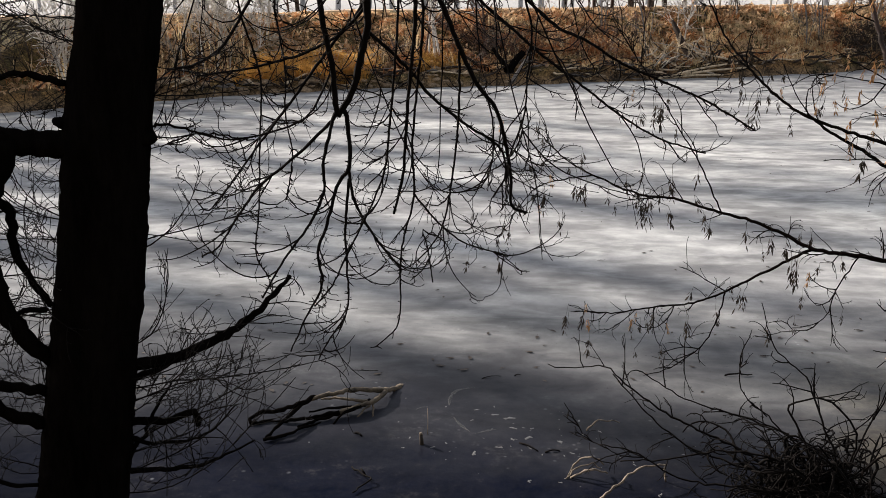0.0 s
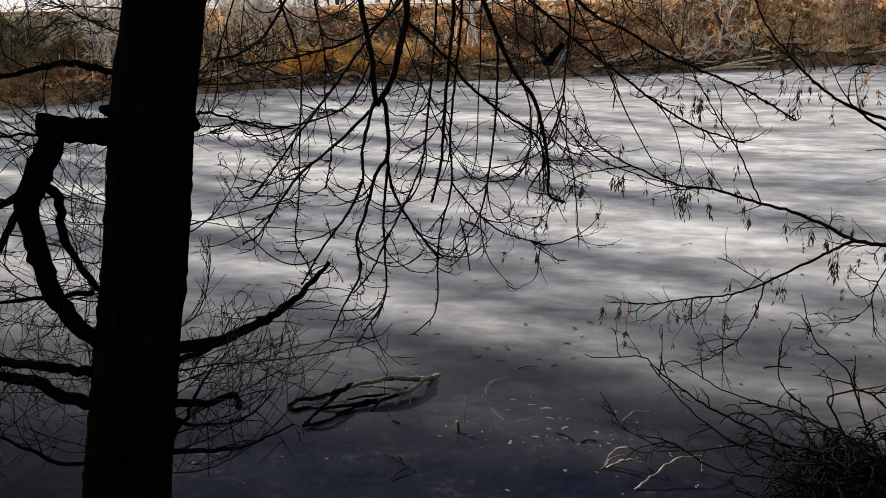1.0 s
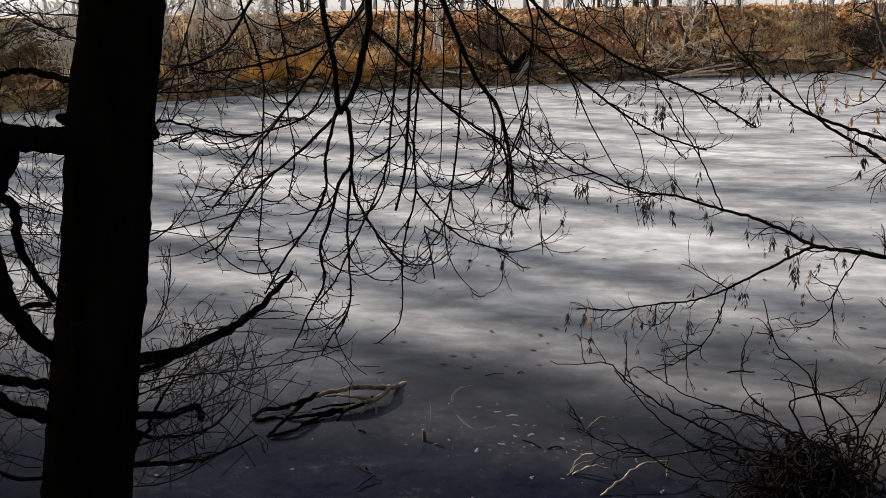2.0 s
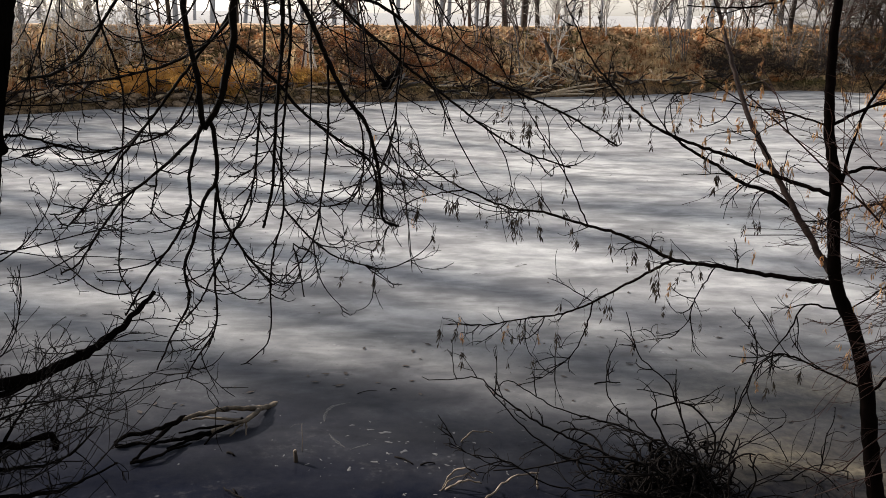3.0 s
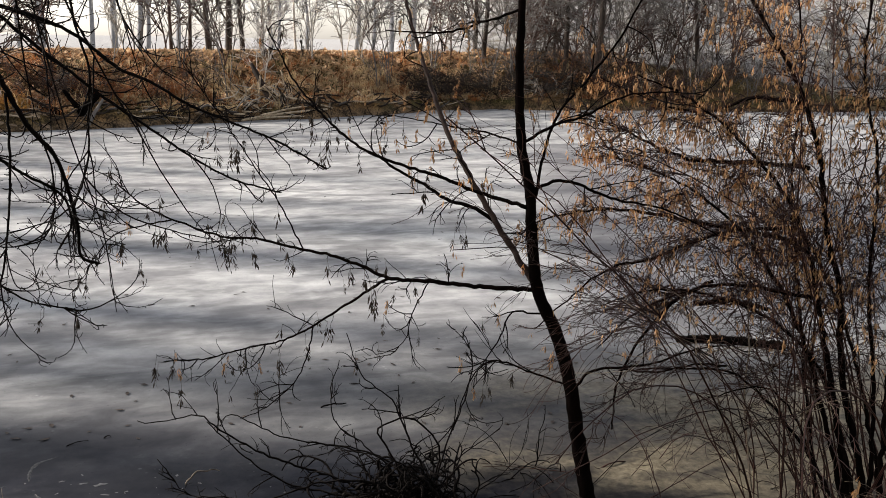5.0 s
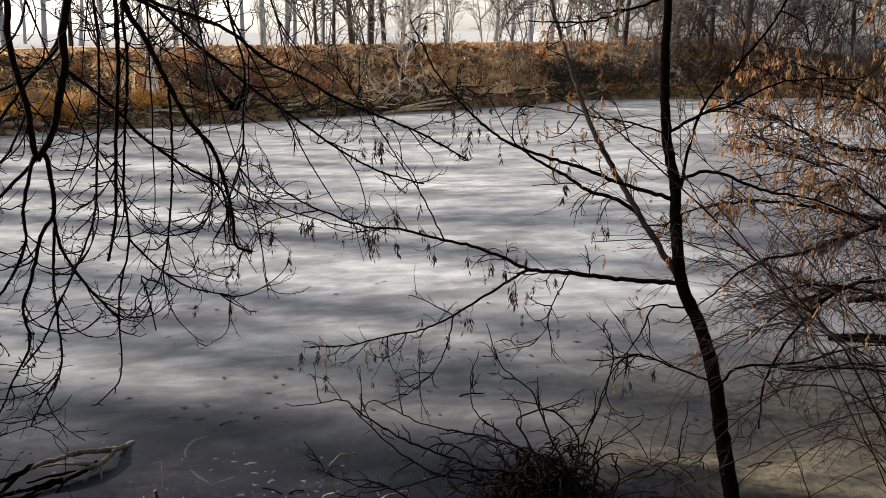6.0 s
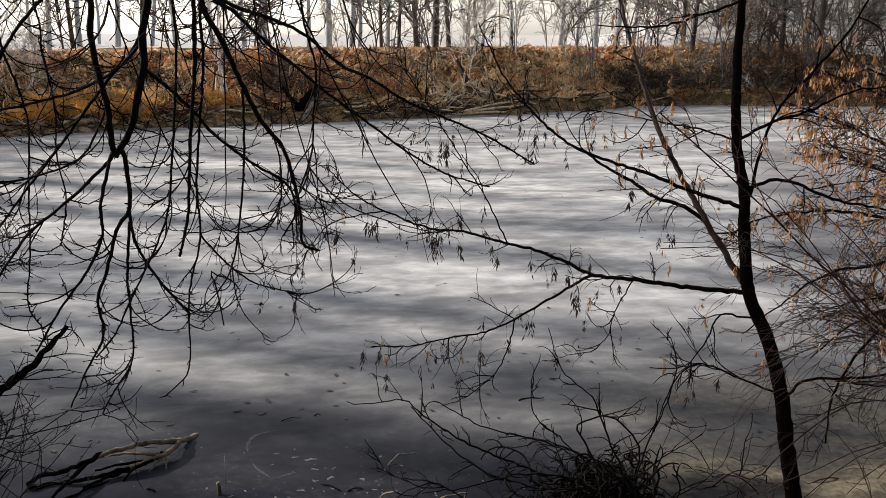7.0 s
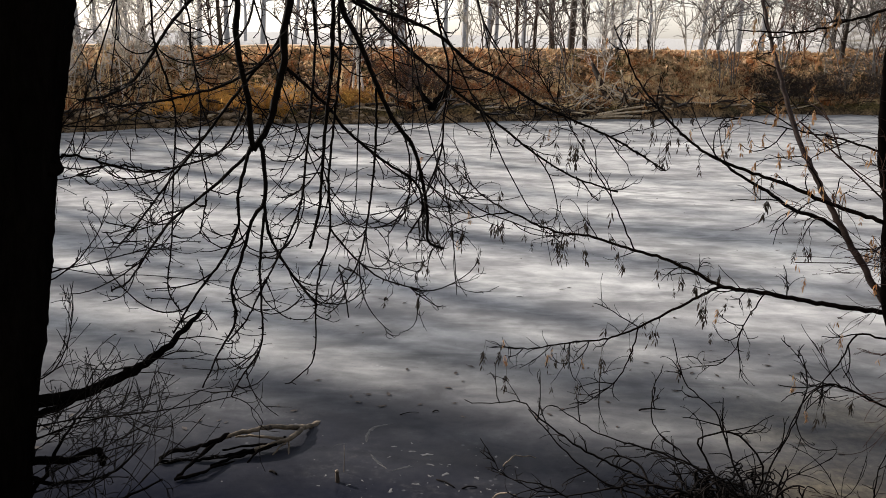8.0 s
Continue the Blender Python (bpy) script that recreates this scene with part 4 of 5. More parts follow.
BUSH_STEMS = [
    ([(1.45, 5.11, 0.19), (1.03, 5.27, 0.39), (0.69, 5.38, 0.51), (0.45, 5.47, 0.63), (0.31, 5.53, 0.73), (0.24, 5.59, 0.76), (0.07, 5.66, 0.71), (-0.11, 5.71, 0.70)], 0.0180, 0.0037),
    ([(1.45, 5.11, 0.19), (1.10, 5.26, 0.27), (0.83, 5.37, 0.31), (0.60, 5.46, 0.42), (0.42, 5.54, 0.58), (0.30, 5.61, 0.70)], 0.0144, 0.0044),
    ([(1.54, 5.19, 0.17), (1.39, 5.34, 0.42), (1.14, 5.50, 0.48), (0.79, 5.66, 0.52), (0.49, 5.79, 0.65)], 0.0147, 0.0045),
    ([(1.59, 5.18, 0.17), (1.60, 5.28, 0.30), (1.52, 5.40, 0.54), (1.44, 5.53, 0.75), (1.27, 5.67, 0.90), (1.21, 5.79, 1.13)], 0.0146, 0.0037),
    ([(1.45, 5.22, 0.15), (1.38, 5.29, 0.40), (1.23, 5.38, 0.53), (1.05, 5.46, 0.70), (1.06, 5.51, 0.91)], 0.0110, 0.0036),
    ([(1.48, 5.10, 0.22), (1.34, 5.16, 0.57), (1.27, 5.19, 0.72), (1.41, 5.18, 0.78), (1.54, 5.16, 0.73), (1.64, 5.14, 0.59), (1.63, 5.16, 0.40)], 0.0108, 0.0072),
    ([(1.61, 5.17, 0.18), (1.71, 5.24, 0.53), (1.85, 5.30, 0.80), (1.92, 5.38, 1.06), (1.85, 5.51, 1.20)], 0.0110, 0.0036),
    ([(1.37, 4.93, 0.29), (0.96, 5.05, 0.27), (0.67, 5.12, 0.27), (0.40, 5.17, 0.40), (0.20, 5.21, 0.41)], 0.0139, 0.0042),
    ([(1.49, 5.00, 0.25), (1.19, 5.08, 0.44), (0.87, 5.14, 0.44), (0.61, 5.18, 0.35), (0.34, 5.20, 0.31)], 0.0141, 0.0046),
    ([(0.27, 5.31, 0.33), (0.14, 5.41, 0.36), (-0.00, 5.51, 0.54)], 0.0057, 0.0036),
]


def loose_seeds(w, p, count):
    """A small bunch of winged seeds put straight into a larger mesh."""
    for k in range(count):
        a, ln, wd = rng.uniform(0, 6.28), rng.uniform(0.028, 0.042), rng.uniform(0.004, 0.0065)
        o, t = np.array([math.cos(a), math.sin(a), 0]), np.array([-math.sin(a), math.cos(a), 0])
        b = np.asarray(p) + rng.normal(0, 0.006, 3) - np.array([0, 0, rng.uniform(0, 0.05)])
        e = b + o * ln * 0.4 - np.array([0, 0, ln])
        m = (b + e) / 2
        w.put([b, m + t * wd, e, m - t * wd * 0.6, m + o * 0.0015], [(0, 1, 4), (1, 2, 4), (2, 3, 4), (3, 0, 4), (0, 3, 2, 1)])


def seed_bunches(stem, tips, share, few=3, floor=1.3):
    """Tan seeds at the tips of a stem: some bunches apart, the rest as one mass."""
    rest, made = Wood(), 0
    for p, d in tips:
        if p[2] < floor or rng.random() > share * min(1.0, 0.25 + 0.6 * (p[2] - floor)):
            continue
        if made < few:
            hang(TAN_KEYS, stem, p, 0.45, 0.85)
            made += 1
        else:
            loose_seeds(rest, p, int(rng.integers(3, 8)))
    if rest.v:
        tagged(part("seed_mass", rest, KEYS_TAN, stem, "tan dry winged seeds", False), kind="stuff")


def shoot(tree, p, d, length, r, bend, wander, kids, depth, mat, seg, ratio, seeds=0.0, start=0.1, spread=0.8):
    """One stem of a shrub with its fine twigs and, for some, hanging seeds."""
    w, t, tips = Wood(), Wood(), []
    pts = twig(w, p, d, length, r, bend, wander, 0, 0, 5, seg=max(seg, 0.1) if depth else seg)
    st = part("stem", w, mat, tree)
    n = len(pts) - 1
    for k in range(kids):
        i = int(rng.integers(max(1, int(n * start)), n))
        d = unit(pts[i + 1] - pts[i])
        twig(t, pts[i], unit(d + unit(rng.normal(0, 1, 3)) * spread), length * rng.uniform(*ratio), r * (0.42 if depth else 0.6), bend, wander, kids if depth else 0, depth, 4, tips, spread, seg)
    tagged(part("fine_twig", t, mat, st), kind="stuff")
    if seeds:
        seed_bunches(st, tips, seeds)
    return st


def thicket():
    b = THICKET_STEMS[0][0][0]
    tree = thing("thicket", (b[0], b[1], 0.0), "dense reddish thicket of arching bare stems full of tan winged seeds", "shrub")
    for n, (pts, r0, r1) in enumerate(THICKET_STEMS):
        w = Wood()
        line = curve(pts, 0.05)
        w.tube(line + rng.normal(0, 0.004, line.shape), r0 * 0.76, r1 * 0.85, 6, 0.06)
        br = part("stem", w, SAPBARK, tree)
        t, tips = Wood(), []
        for k in range(int(18 + len(line) * 1.4)):
            i = int(rng.integers(len(line) // 5, len(line)))
            x, y, z = line[i]
            if (z < 1.35 and k % 3) or (x < 0.6 * y and z < 1.45 and k % 5):
                continue
            d = unit(line[min(i + 1, len(line) - 1)] - line[max(i - 1, 0)])
            twig(t, line[i], d * 0.8 + unit(rng.normal(0, 1, 3)) * 0.8 + np.array([-0.1, 0, 0.15]), rng.uniform(0.15, 0.6) * (0.45 if x < 0.53 * y else 1.0) * (1.1 - 0.5 * i / len(line)), 0.003, (rng.normal(-0.3, 0.4), 0, rng.normal(-0.6, 0.5)), 0.5, 3, 2, 4, tips, 0.9, 0.07)
        tagged(part("fine_twig", t, THICKET_TWIG, br), kind="stuff")
        seed_bunches(br, tips, 0.34, 8, 1.2)
    for k in range(32):                       # long shoots that arch out over the ice
        az, dd = radians(rng.uniform(37.5, 46)), rng.uniform(5.6, 7.0)
        shoot(tree, (dd * math.sin(az), dd * math.cos(az), -0.1), (rng.normal(-0.2, 0.12), rng.normal(0, 0.12), 1), rng.uniform(2.2, 3.6), rng.uniform(0.004, 0.008), (rng.normal(-0.55, 0.2), 0, rng.uniform(-0.5, 0.05)), 0.5, 8, 1, THICKET_TWIG, 0.09, (0.08, 0.2), 0.22, 0.5)
    for k in range(26):                       # slender upright shoots
        az, dd = radians(rng.uniform(36.5, 47)), rng.uniform(5.3, 6.8)
        shoot(tree, (dd * math.sin(az), dd * math.cos(az), -0.1), (rng.normal(-0.12, 0.15), rng.normal(0, 0.12), 1), rng.uniform(1.2, 3.4), rng.uniform(0.003, 0.007), (rng.normal(-0.35, 0.4), 0, -0.15), 0.5, 5, 1, THICKET_TWIG if k % 3 else STALK, 0.12, (0.08, 0.24), 0.15, 0.25)
    for k in range(22):                       # low tangle of thin reddish twigs over the ice at its foot
        az, dd, a = radians(rng.uniform(30, 42)), rng.uniform(5.2, 7.4), rng.uniform(0, 6.28)
        shoot(tree, (dd * math.sin(az), dd * math.cos(az), rng.uniform(-0.04, 0.0)), (math.cos(a), math.sin(a) * 0.5, rng.uniform(0.25, 1.0)), rng.uniform(0.5, 1.4), rng.uniform(0.0025, 0.006), (math.cos(a) * 0.7, 0, rng.uniform(-1.2, 0.0)), 0.6, 4, 0, THICKET_TWIG, 0.08, (0.15, 0.45), 0.0, 0.15, 1.0)
    return settle_deep(tree)


def bush():
    b = BUSH_STEMS[0][0][0]
    tree = thing("bush", (b[0], b[1], 0.0), "low tangled bush of thin black bare stems at the water's edge", "shrub")
    for n, (pts, r0, r1) in enumerate(BUSH_STEMS):
        w = Wood()
        line = curve(pts, 0.04)
        w.tube(line + rng.normal(0, 0.004, line.shape), r0 * 0.55, r1 * 0.8, 6, 0.06)
        br = part("stem", w, TWIG, tree)
        t = Wood()
        for k in range(int(4 + len(line) * 0.16)):
            i = int(rng.integers(len(line) // 8, len(line)))
            d = unit(line[min(i + 1, len(line) - 1)] - line[max(i - 1, 0)])
            twig(t, line[i], d + unit(rng.normal(0, 1, 3)) * 0.9, rng.uniform(0.08, 0.32), 0.0042, (0, 0, rng.uniform(-0.3, 0.9)), 0.6, 2, 1, 4)
        tagged(part("fine_twig", t, TWIG, br), kind="stuff")
    for k in range(110):                      # low black curling tangle at its foot
        x, y = rng.normal(1.42, 0.2), rng.uniform(5.0, 5.5)
        a = rng.uniform(0, 6.28)
        shoot(tree, (x, y, rng.uniform(-0.05, 0.18)), (math.cos(a), math.sin(a) * 0.6, rng.uniform(0.1, 0.9)), rng.uniform(0.22, 0.6), rng.uniform(0.004, 0.0085), (rng.normal(0, 1.2), rng.normal(0, 0.8), rng.uniform(-2.0, 0.3)), 0.9, 3, 0, TWIG, 0.04, (0.25, 0.6), 0.0, 0.1, 1.2)
    for k in range(80):                       # black knot of stems where it roots
        x, y, a = rng.normal(1.36, 0.17), rng.uniform(4.95, 5.25), rng.uniform(0, 6.28)
        shoot(tree, (x, y, rng.uniform(0.0, 0.3)), (math.cos(a), math.sin(a) * 0.5, rng.uniform(-0.2, 0.6)), rng.uniform(0.2, 0.5), rng.uniform(0.004, 0.009), (rng.normal(0, 1.5), rng.normal(0, 0.8), rng.uniform(-1.5, 0.6)), 1.0, 3, 0, TWIG, 0.035, (0.25, 0.6), 0.0, 0.1, 1.2)
    for k in range(75):                       # rounded loops of stouter black stems over the knot
        x, y, a = rng.normal(1.45, 0.2), rng.uniform(5.0, 5.45), rng.uniform(0, 6.28)
        shoot(tree, (x, y, rng.uniform(0.05, 0.42)), (math.cos(a), math.sin(a) * 0.5, rng.uniform(0.0, 0.9)), rng.uniform(0.25, 0.55), rng.uniform(0.006, 0.0105), (rng.normal(0, 2.2), rng.normal(0, 1.0), rng.uniform(-3.2, -0.6)), 1.1, 3, 0, TWIG, 0.035, (0.2, 0.5), 0.0, 0.1, 1.2)
    for k in range(16):                       # loose thin twigs between it and the sapling
        x, y, a = rng.uniform(1.7, 2.8), rng.uniform(5.35, 6.1), rng.uniform(0, 6.28)
        shoot(tree, (x, y, -0.03), (math.cos(a) * 0.8, math.sin(a) * 0.5, rng.uniform(0.4, 1.0)), rng.uniform(0.4, 1.1), rng.uniform(0.003, 0.0055), (math.cos(a) * 1.0, math.sin(a) * 0.5, rng.uniform(-1.4, 0.3)), 0.6, 4, 0, TWIG, 0.06, (0.15, 0.45), 0.0, 0.15, 1.0)
    for k in range(34):                       # thin whips that rise out of it
        x, y = rng.normal(1.48, 0.3), rng.uniform(5.05, 5.55)
        a = rng.uniform(0, 6.28)
        shoot(tree, (x, y, -0.05), (math.cos(a) * 0.6, math.sin(a) * 0.4, 1), rng.uniform(0.3, 0.85), rng.uniform(0.0025, 0.005), (math.cos(a) * 1.4, math.sin(a), rng.uniform(-2.0, 0.2)), 0.8, 3, 0, TWIG, 0.05, (0.12, 0.4), 0.0, 0.2, 1.0)
    return settle_deep(tree)


thicket()
bush()

# ---- on the ice ----
POND_BRANCH = [
    ([(-1.20, 7.06, -0.05), (-1.28, 6.92, -0.015), (-1.35, 6.73, 0.03), (-1.42, 6.61, 0.08), (-1.57, 6.48, 0.13), (-1.71, 6.37, 0.14), (-1.86, 6.30, 0.12)], 0.0250, 0.0184),
    ([(-1.37, 6.69, 0.05), (-1.40, 6.49, 0.06), (-1.44, 6.42, 0.06), (-1.54, 6.35, 0.05), (-1.64, 6.26, 0.04)], 0.0223, 0.0156),
    ([(-1.47, 6.43, 0.06), (-1.54, 6.40, 0.08), (-1.67, 6.40, 0.09), (-1.81, 6.40, 0.08)], 0.0151, 0.0087),
    ([(-1.42, 6.50, 0.05), (-1.47, 6.35, 0.03), (-1.52, 6.27, -0.01)], 0.0131, 0.0065),
    ([(-1.42, 6.45, 0.05), (-1.40, 6.30, -0.01)], 0.0087, 0.0065),
]
# dark wet limbs; their loops also model the branch's mirror image in the ice
WET_LIMBS = [
    ([(-1.83, 6.33, 0.12), (-1.86, 6.30, 0.12), (-1.98, 6.22, 0.09), (-2.08, 6.18, 0.07), (-2.22, 6.16, 0.05), (-2.27, 6.09, 0.03), (-2.22, 6.07, 0.02), (-2.08, 6.18, -0.01)], 0.0194, 0.0129),
    ([(-1.92, 6.27, 0.10), (-1.95, 6.17, 0.08), (-2.02, 5.97, 0.05), (-2.07, 5.82, 0.02)], 0.0150, 0.0107),
    ([(-2.08, 5.82, 0.02), (-1.94, 5.87, 0.03), (-1.84, 6.03, 0.02), (-1.75, 6.18, -0.01)], 0.0123, 0.0082),
    ([(-1.64, 6.26, 0.04), (-1.80, 6.19, 0.03), (-1.95, 6.14, 0.02), (-2.13, 6.14, -0.01)], 0.0149, 0.0107),
    ([(-1.45, 6.47, 0.05), (-1.58, 6.32, 0.03), (-1.74, 6.20, 0.02), (-1.90, 6.05, 0.01)], 0.0180, 0.0100),
    ([(-1.50, 6.36, 0.05), (-1.60, 6.24, 0.05), (-1.66, 6.14, 0.0)], 0.0120, 0.0070),
    ([(-1.56, 6.34, 0.05), (-1.70, 6.30, 0.06), (-1.86, 6.22, 0.05)], 0.0110, 0.0070),
]
ICE_TWIG = [
    ([(-1.37, 5.48, 0.02), (-1.28, 5.39, 0.03), (-1.21, 5.33, 0.03), (-1.26, 5.26, 0.02), (-1.30, 5.18, 0.01)], 0.0073, 0.0050),
    ([(-1.30, 5.42, 0.05), (-1.26, 5.39, 0.02)], 0.0076, 0.0076),
]
ICE_STICK = [
    ([(1.29, 7.37, 0.01), (1.41, 7.37, 0.02), (1.51, 7.39, 0.01)], 0.0077, 0.0058),
    ([(1.43, 7.39, 0.01), (1.41, 7.39, 0.09), (1.42, 7.39, 0.20)], 0.0049, 0.0034),
]
SUNK_LOGS = [
    ([(5.14, 8.21, 0.02), (5.45, 8.12, 0.035), (5.75, 7.97, 0.03), (6.10, 7.72, 0.02)], 0.0450, 0.0620),
    ([(5.91, 9.16, 0.10), (6.29, 8.97, 0.15), (6.59, 8.67, 0.12)], 0.0338, 0.0270),
]


def driftwood(name, limbs, mat, label, category, partname="limb"):
    at = limbs[0][0][0]
    ob = thing(name, (at[0], at[1], 0.0), label, category)
    for pts, r0, r1 in limbs:
        w = Wood()
        line = curve(pts, 0.03)
        w.tube(line + rng.normal(0, 0.0035, line.shape), r0 * 0.9, r1 * 0.85, 8, 0.16)
        part(partname, w, mat, ob)
    return settle_deep(ob)


fallen = driftwood("fallen_branch", POND_BRANCH, BLEACHED, "bleached forked dead branch frozen into the dark ice", "branch")
for pts, r0, r1 in WET_LIMBS:
    w = Wood()
    line = curve(pts, 0.03)
    w.tube(line + rng.normal(0, 0.0035, line.shape), r0, r1 * 0.9, 8, 0.15)
    part("limb", w, BARK, fallen, "dark wet limb with its reflection built in")
settle_deep(fallen)
driftwood("broken_twig", ICE_TWIG, TWIG, "short black broken twig lying on the ice", "twig")
driftwood("upright_stick", ICE_STICK, TWIG, "thin dark stick standing up out of the ice", "twig")
for k in range(len(SUNK_LOGS)):
    driftwood("sunken_log", [SUNK_LOGS[k]], BARK, "dark waterlogged log frozen into the ice under the thicket", "log")


# ---- far bank ----
def bare_tree(name, seed, h, r, mat, twigs, label, group, n=14, kids=4, low=0.1):
    global rng
    rng = np.random.default_rng(seed)
    ob = thing(name, (0, 0, 0), label, "tree", group)
    w = Wood()
    trunk = curve([(0, 0, -0.3), (rng.normal(0, 0.1), rng.normal(0, 0.1), h * 0.3), (rng.normal(0, 0.35), rng.normal(0, 0.35), h * 0.65), (rng.normal(0, 0.6), rng.normal(0, 0.6), h)], 0.5)
    w.tube(trunk, r, r * 0.15, 10, 0.03)
    part("trunk", w, mat, ob)
    c = Wood()
    for k in range(n):
        i = int(len(trunk) * rng.uniform(low, 0.97))
        a = rng.uniform(0, 6.28)
        twig(c, trunk[i], (math.cos(a), math.sin(a), rng.uniform(0.4, 1.3)), h * rng.uniform(0.12, 0.34), r * 0.32, (0, 0, 0.3), 0.5, kids, 2, 4, spread=0.9, seg=0.5)
    part("crown", c, twigs, ob)
    return ob


TREES = [bare_tree("bank_tree", 100 + k, h, r, m, m, lab, "trees on the far bank") for k, (h, r, m, lab) in enumerate((
    (11, 0.13, DARKTREE, "slim dark bare tree on the far bank's crest"),
    (8, 0.05, BIRCH, "thin white-barked bare tree on the far bank"),
    (15, 0.24, HAZEBARK, "stout bare tree behind the far bank, paled to look hazy"),
    (9, 0.09, SHRUB, "slender reddish bare tree on the far bank"),
    (13, 0.15, DARKTREE, "tall dark bare tree on the far bank")))]
spots = np.random.default_rng(3)


def plant(ob, x, y, s=1.0, sink=0.05):
    while height(x, y) < 0.12:
        y += 0.3
    return copy_thing(ob, Matrix.LocRotScale((x, y, float(height(x, y)) - sink), Euler((spots.normal(0, 0.03), spots.normal(0, 0.03), spots.uniform(0, 6.28))), (s, s, s)))


def move(ob, x, y, s=1.0):
    ob.matrix_basis = Matrix.LocRotScale((x, y, float(height(x, y)) - 0.05), None, (s, s, s))


def polar(az, d):
    return d * math.sin(radians(az)), d * math.cos(radians(az))


for ob, (az, d) in zip(TREES, ((3.5, 42.5), (-7.9, 34.3), (-1.7, 66.0), (2.4, 43.5), (4.6, 43.0))):
    move(ob, *polar(az, d))
for kind, az, d, s in ((4, 5.4, 44, 0.8), (3, 1.4, 42.5, 0.9), (1, 8.5, 46, 1.2), (1, 9.4, 43, 0.8), (2, -0.4, 67, 0.85), (2, 0.1, 68, 0.7), (2, -5.4, 63, 0.7),
                       (2, -20.3, 58, 0.7), (2, -21.0, 57, 0.55), (2, -17.2, 66, 0.75), (2, -13.6, 70, 0.9), (2, -10.4, 62, 0.7), (2, 7.2, 68, 0.6), (2, 11.9, 66, 0.7), (2, 15.2, 64, 0.9), (2, 16.2, 66, 0.7), (4, 24.4, 48, 0.9), (4, 26.2, 47, 1.1), (0, 19.5, 49, 1.0),
                       (0, 32.0, 50, 1.0), (1, -8.3, 34.5, 0.75), (1, -7.6, 34.6, 0.9), (1, -21.5, 32.0, 0.5), (1, -22.6, 31.0, 0.42), (1, -20.6, 33.0, 0.45), (0, -15.9, 43, 0.8), (3, 6.4, 45, 0.7), (0, -12.2, 45, 0.9)):
    plant(TREES[kind], *polar(az, d), s)
for k in range(16):
    x = -34 + k * 5.2 + spots.normal(0, 1.2)
    if not -4 < x < 9:
        plant(TREES[int(spots.choice([0, 1, 3]))], x, float(np.interp(x, FAR_X, FAR_Y)) + spots.uniform(6.5, 11), spots.uniform(0.75, 1.1))
for k in range(20):                       # bare woods beyond the snowfield
    plant(TREES[2], *polar(-30 + 2.3 * k + spots.normal(0, 0.8), spots.uniform(75, 120)), spots.uniform(0.7, 1.05))
# stout trees added out of view on the west bank, to cast streaks of shade over the ice
SHADE_TREES = [bare_tree("bank_tree", 150 + k, h, r, GREYBARK, GREYBARK, "stout bare tree out of view on the west bank, added to cast shade", "trees on the west bank", n, kids, low) for k, (h, r, n, kids, low) in enumerate(((23, 0.44, 9, 2, 0.5), (20, 0.36, 10, 2, 0.45), (30, 0.46, 34, 4, 0.64)))]
for ob, (x, y) in zip(SHADE_TREES, ((-21.0, 20.0), (-22.0, 22.9), (-22.0, 19.4))):
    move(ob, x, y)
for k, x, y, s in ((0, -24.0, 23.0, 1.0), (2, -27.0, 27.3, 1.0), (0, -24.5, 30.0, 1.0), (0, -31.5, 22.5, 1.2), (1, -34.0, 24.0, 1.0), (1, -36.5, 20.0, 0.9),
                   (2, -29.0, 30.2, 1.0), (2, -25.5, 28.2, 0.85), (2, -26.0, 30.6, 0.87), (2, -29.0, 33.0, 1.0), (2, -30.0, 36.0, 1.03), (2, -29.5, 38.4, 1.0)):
    plant(SHADE_TREES[k], x, y, s)


def branchlets(t, pts, length, r, bend, wander, kids, sides, spread, seg):
    """Side branches with their twigs along a stem."""
    n = len(pts) - 1
    for j in range(kids):
        i = int(rng.integers(1, n))
        d = unit(unit(pts[i + 1] - pts[i]) + unit(rng.normal(0, 1, 3)) * spread)
        twig(t, pts[i], d, length * rng.uniform(0.25, 0.6), r * 0.66, bend, wander, kids - 1, 1, sides, None, spread, seg)


def crest_sapling(seed, h, mat, label):
    global rng
    rng = np.random.default_rng(seed)
    ob = thing("crest_sapling", (0, 0, 0), label, "tree", "thin saplings on the far bank")
    t = Wood()
    for k in range(int(rng.integers(1, 4))):
        w = Wood()
        a = rng.uniform(0, 6.28)
        L, r, bend = h * rng.uniform(0.7, 1.1), rng.uniform(0.018, 0.04), (math.cos(a) * 0.2, math.sin(a) * 0.2, 0.2)
        pts = twig(w, (0.15 * math.cos(a), 0.15 * math.sin(a), -0.1), (math.cos(a) * 0.1, math.sin(a) * 0.1, 1), L, r, bend, 0.3, 0, 0, 5, seg=0.4)
        branchlets(t, pts, L, r, bend, 0.3, 8, 4, 0.85, 0.4)
        part("stem", w, mat, ob)
    tagged(part("fine_twig", t, mat, ob), kind="stuff")
    return ob


CREST = [crest_sapling(300 + k, h, m, lab) for k, (h, m, lab) in enumerate((
    (5.5, PALE, "thin whitish sapling on the far bank"), (4.5, SHRUB, "thin reddish-brown sapling on the far bank"),
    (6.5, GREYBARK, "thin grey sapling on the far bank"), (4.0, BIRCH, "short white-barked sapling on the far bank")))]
for ob, x in zip(CREST, (-11.5, 3.0, 1.4, -12.4)):
    move(ob, x, float(np.interp(x, FAR_X, FAR_Y)) + 4.5)
for k in range(26):
    x = spots.uniform(-15.0, -10.2)
    plant(CREST[(0, 3)[k % 2]], x, float(np.interp(x, FAR_X, FAR_Y)) + spots.uniform(0.8, 5), spots.uniform(0.45, 0.85))
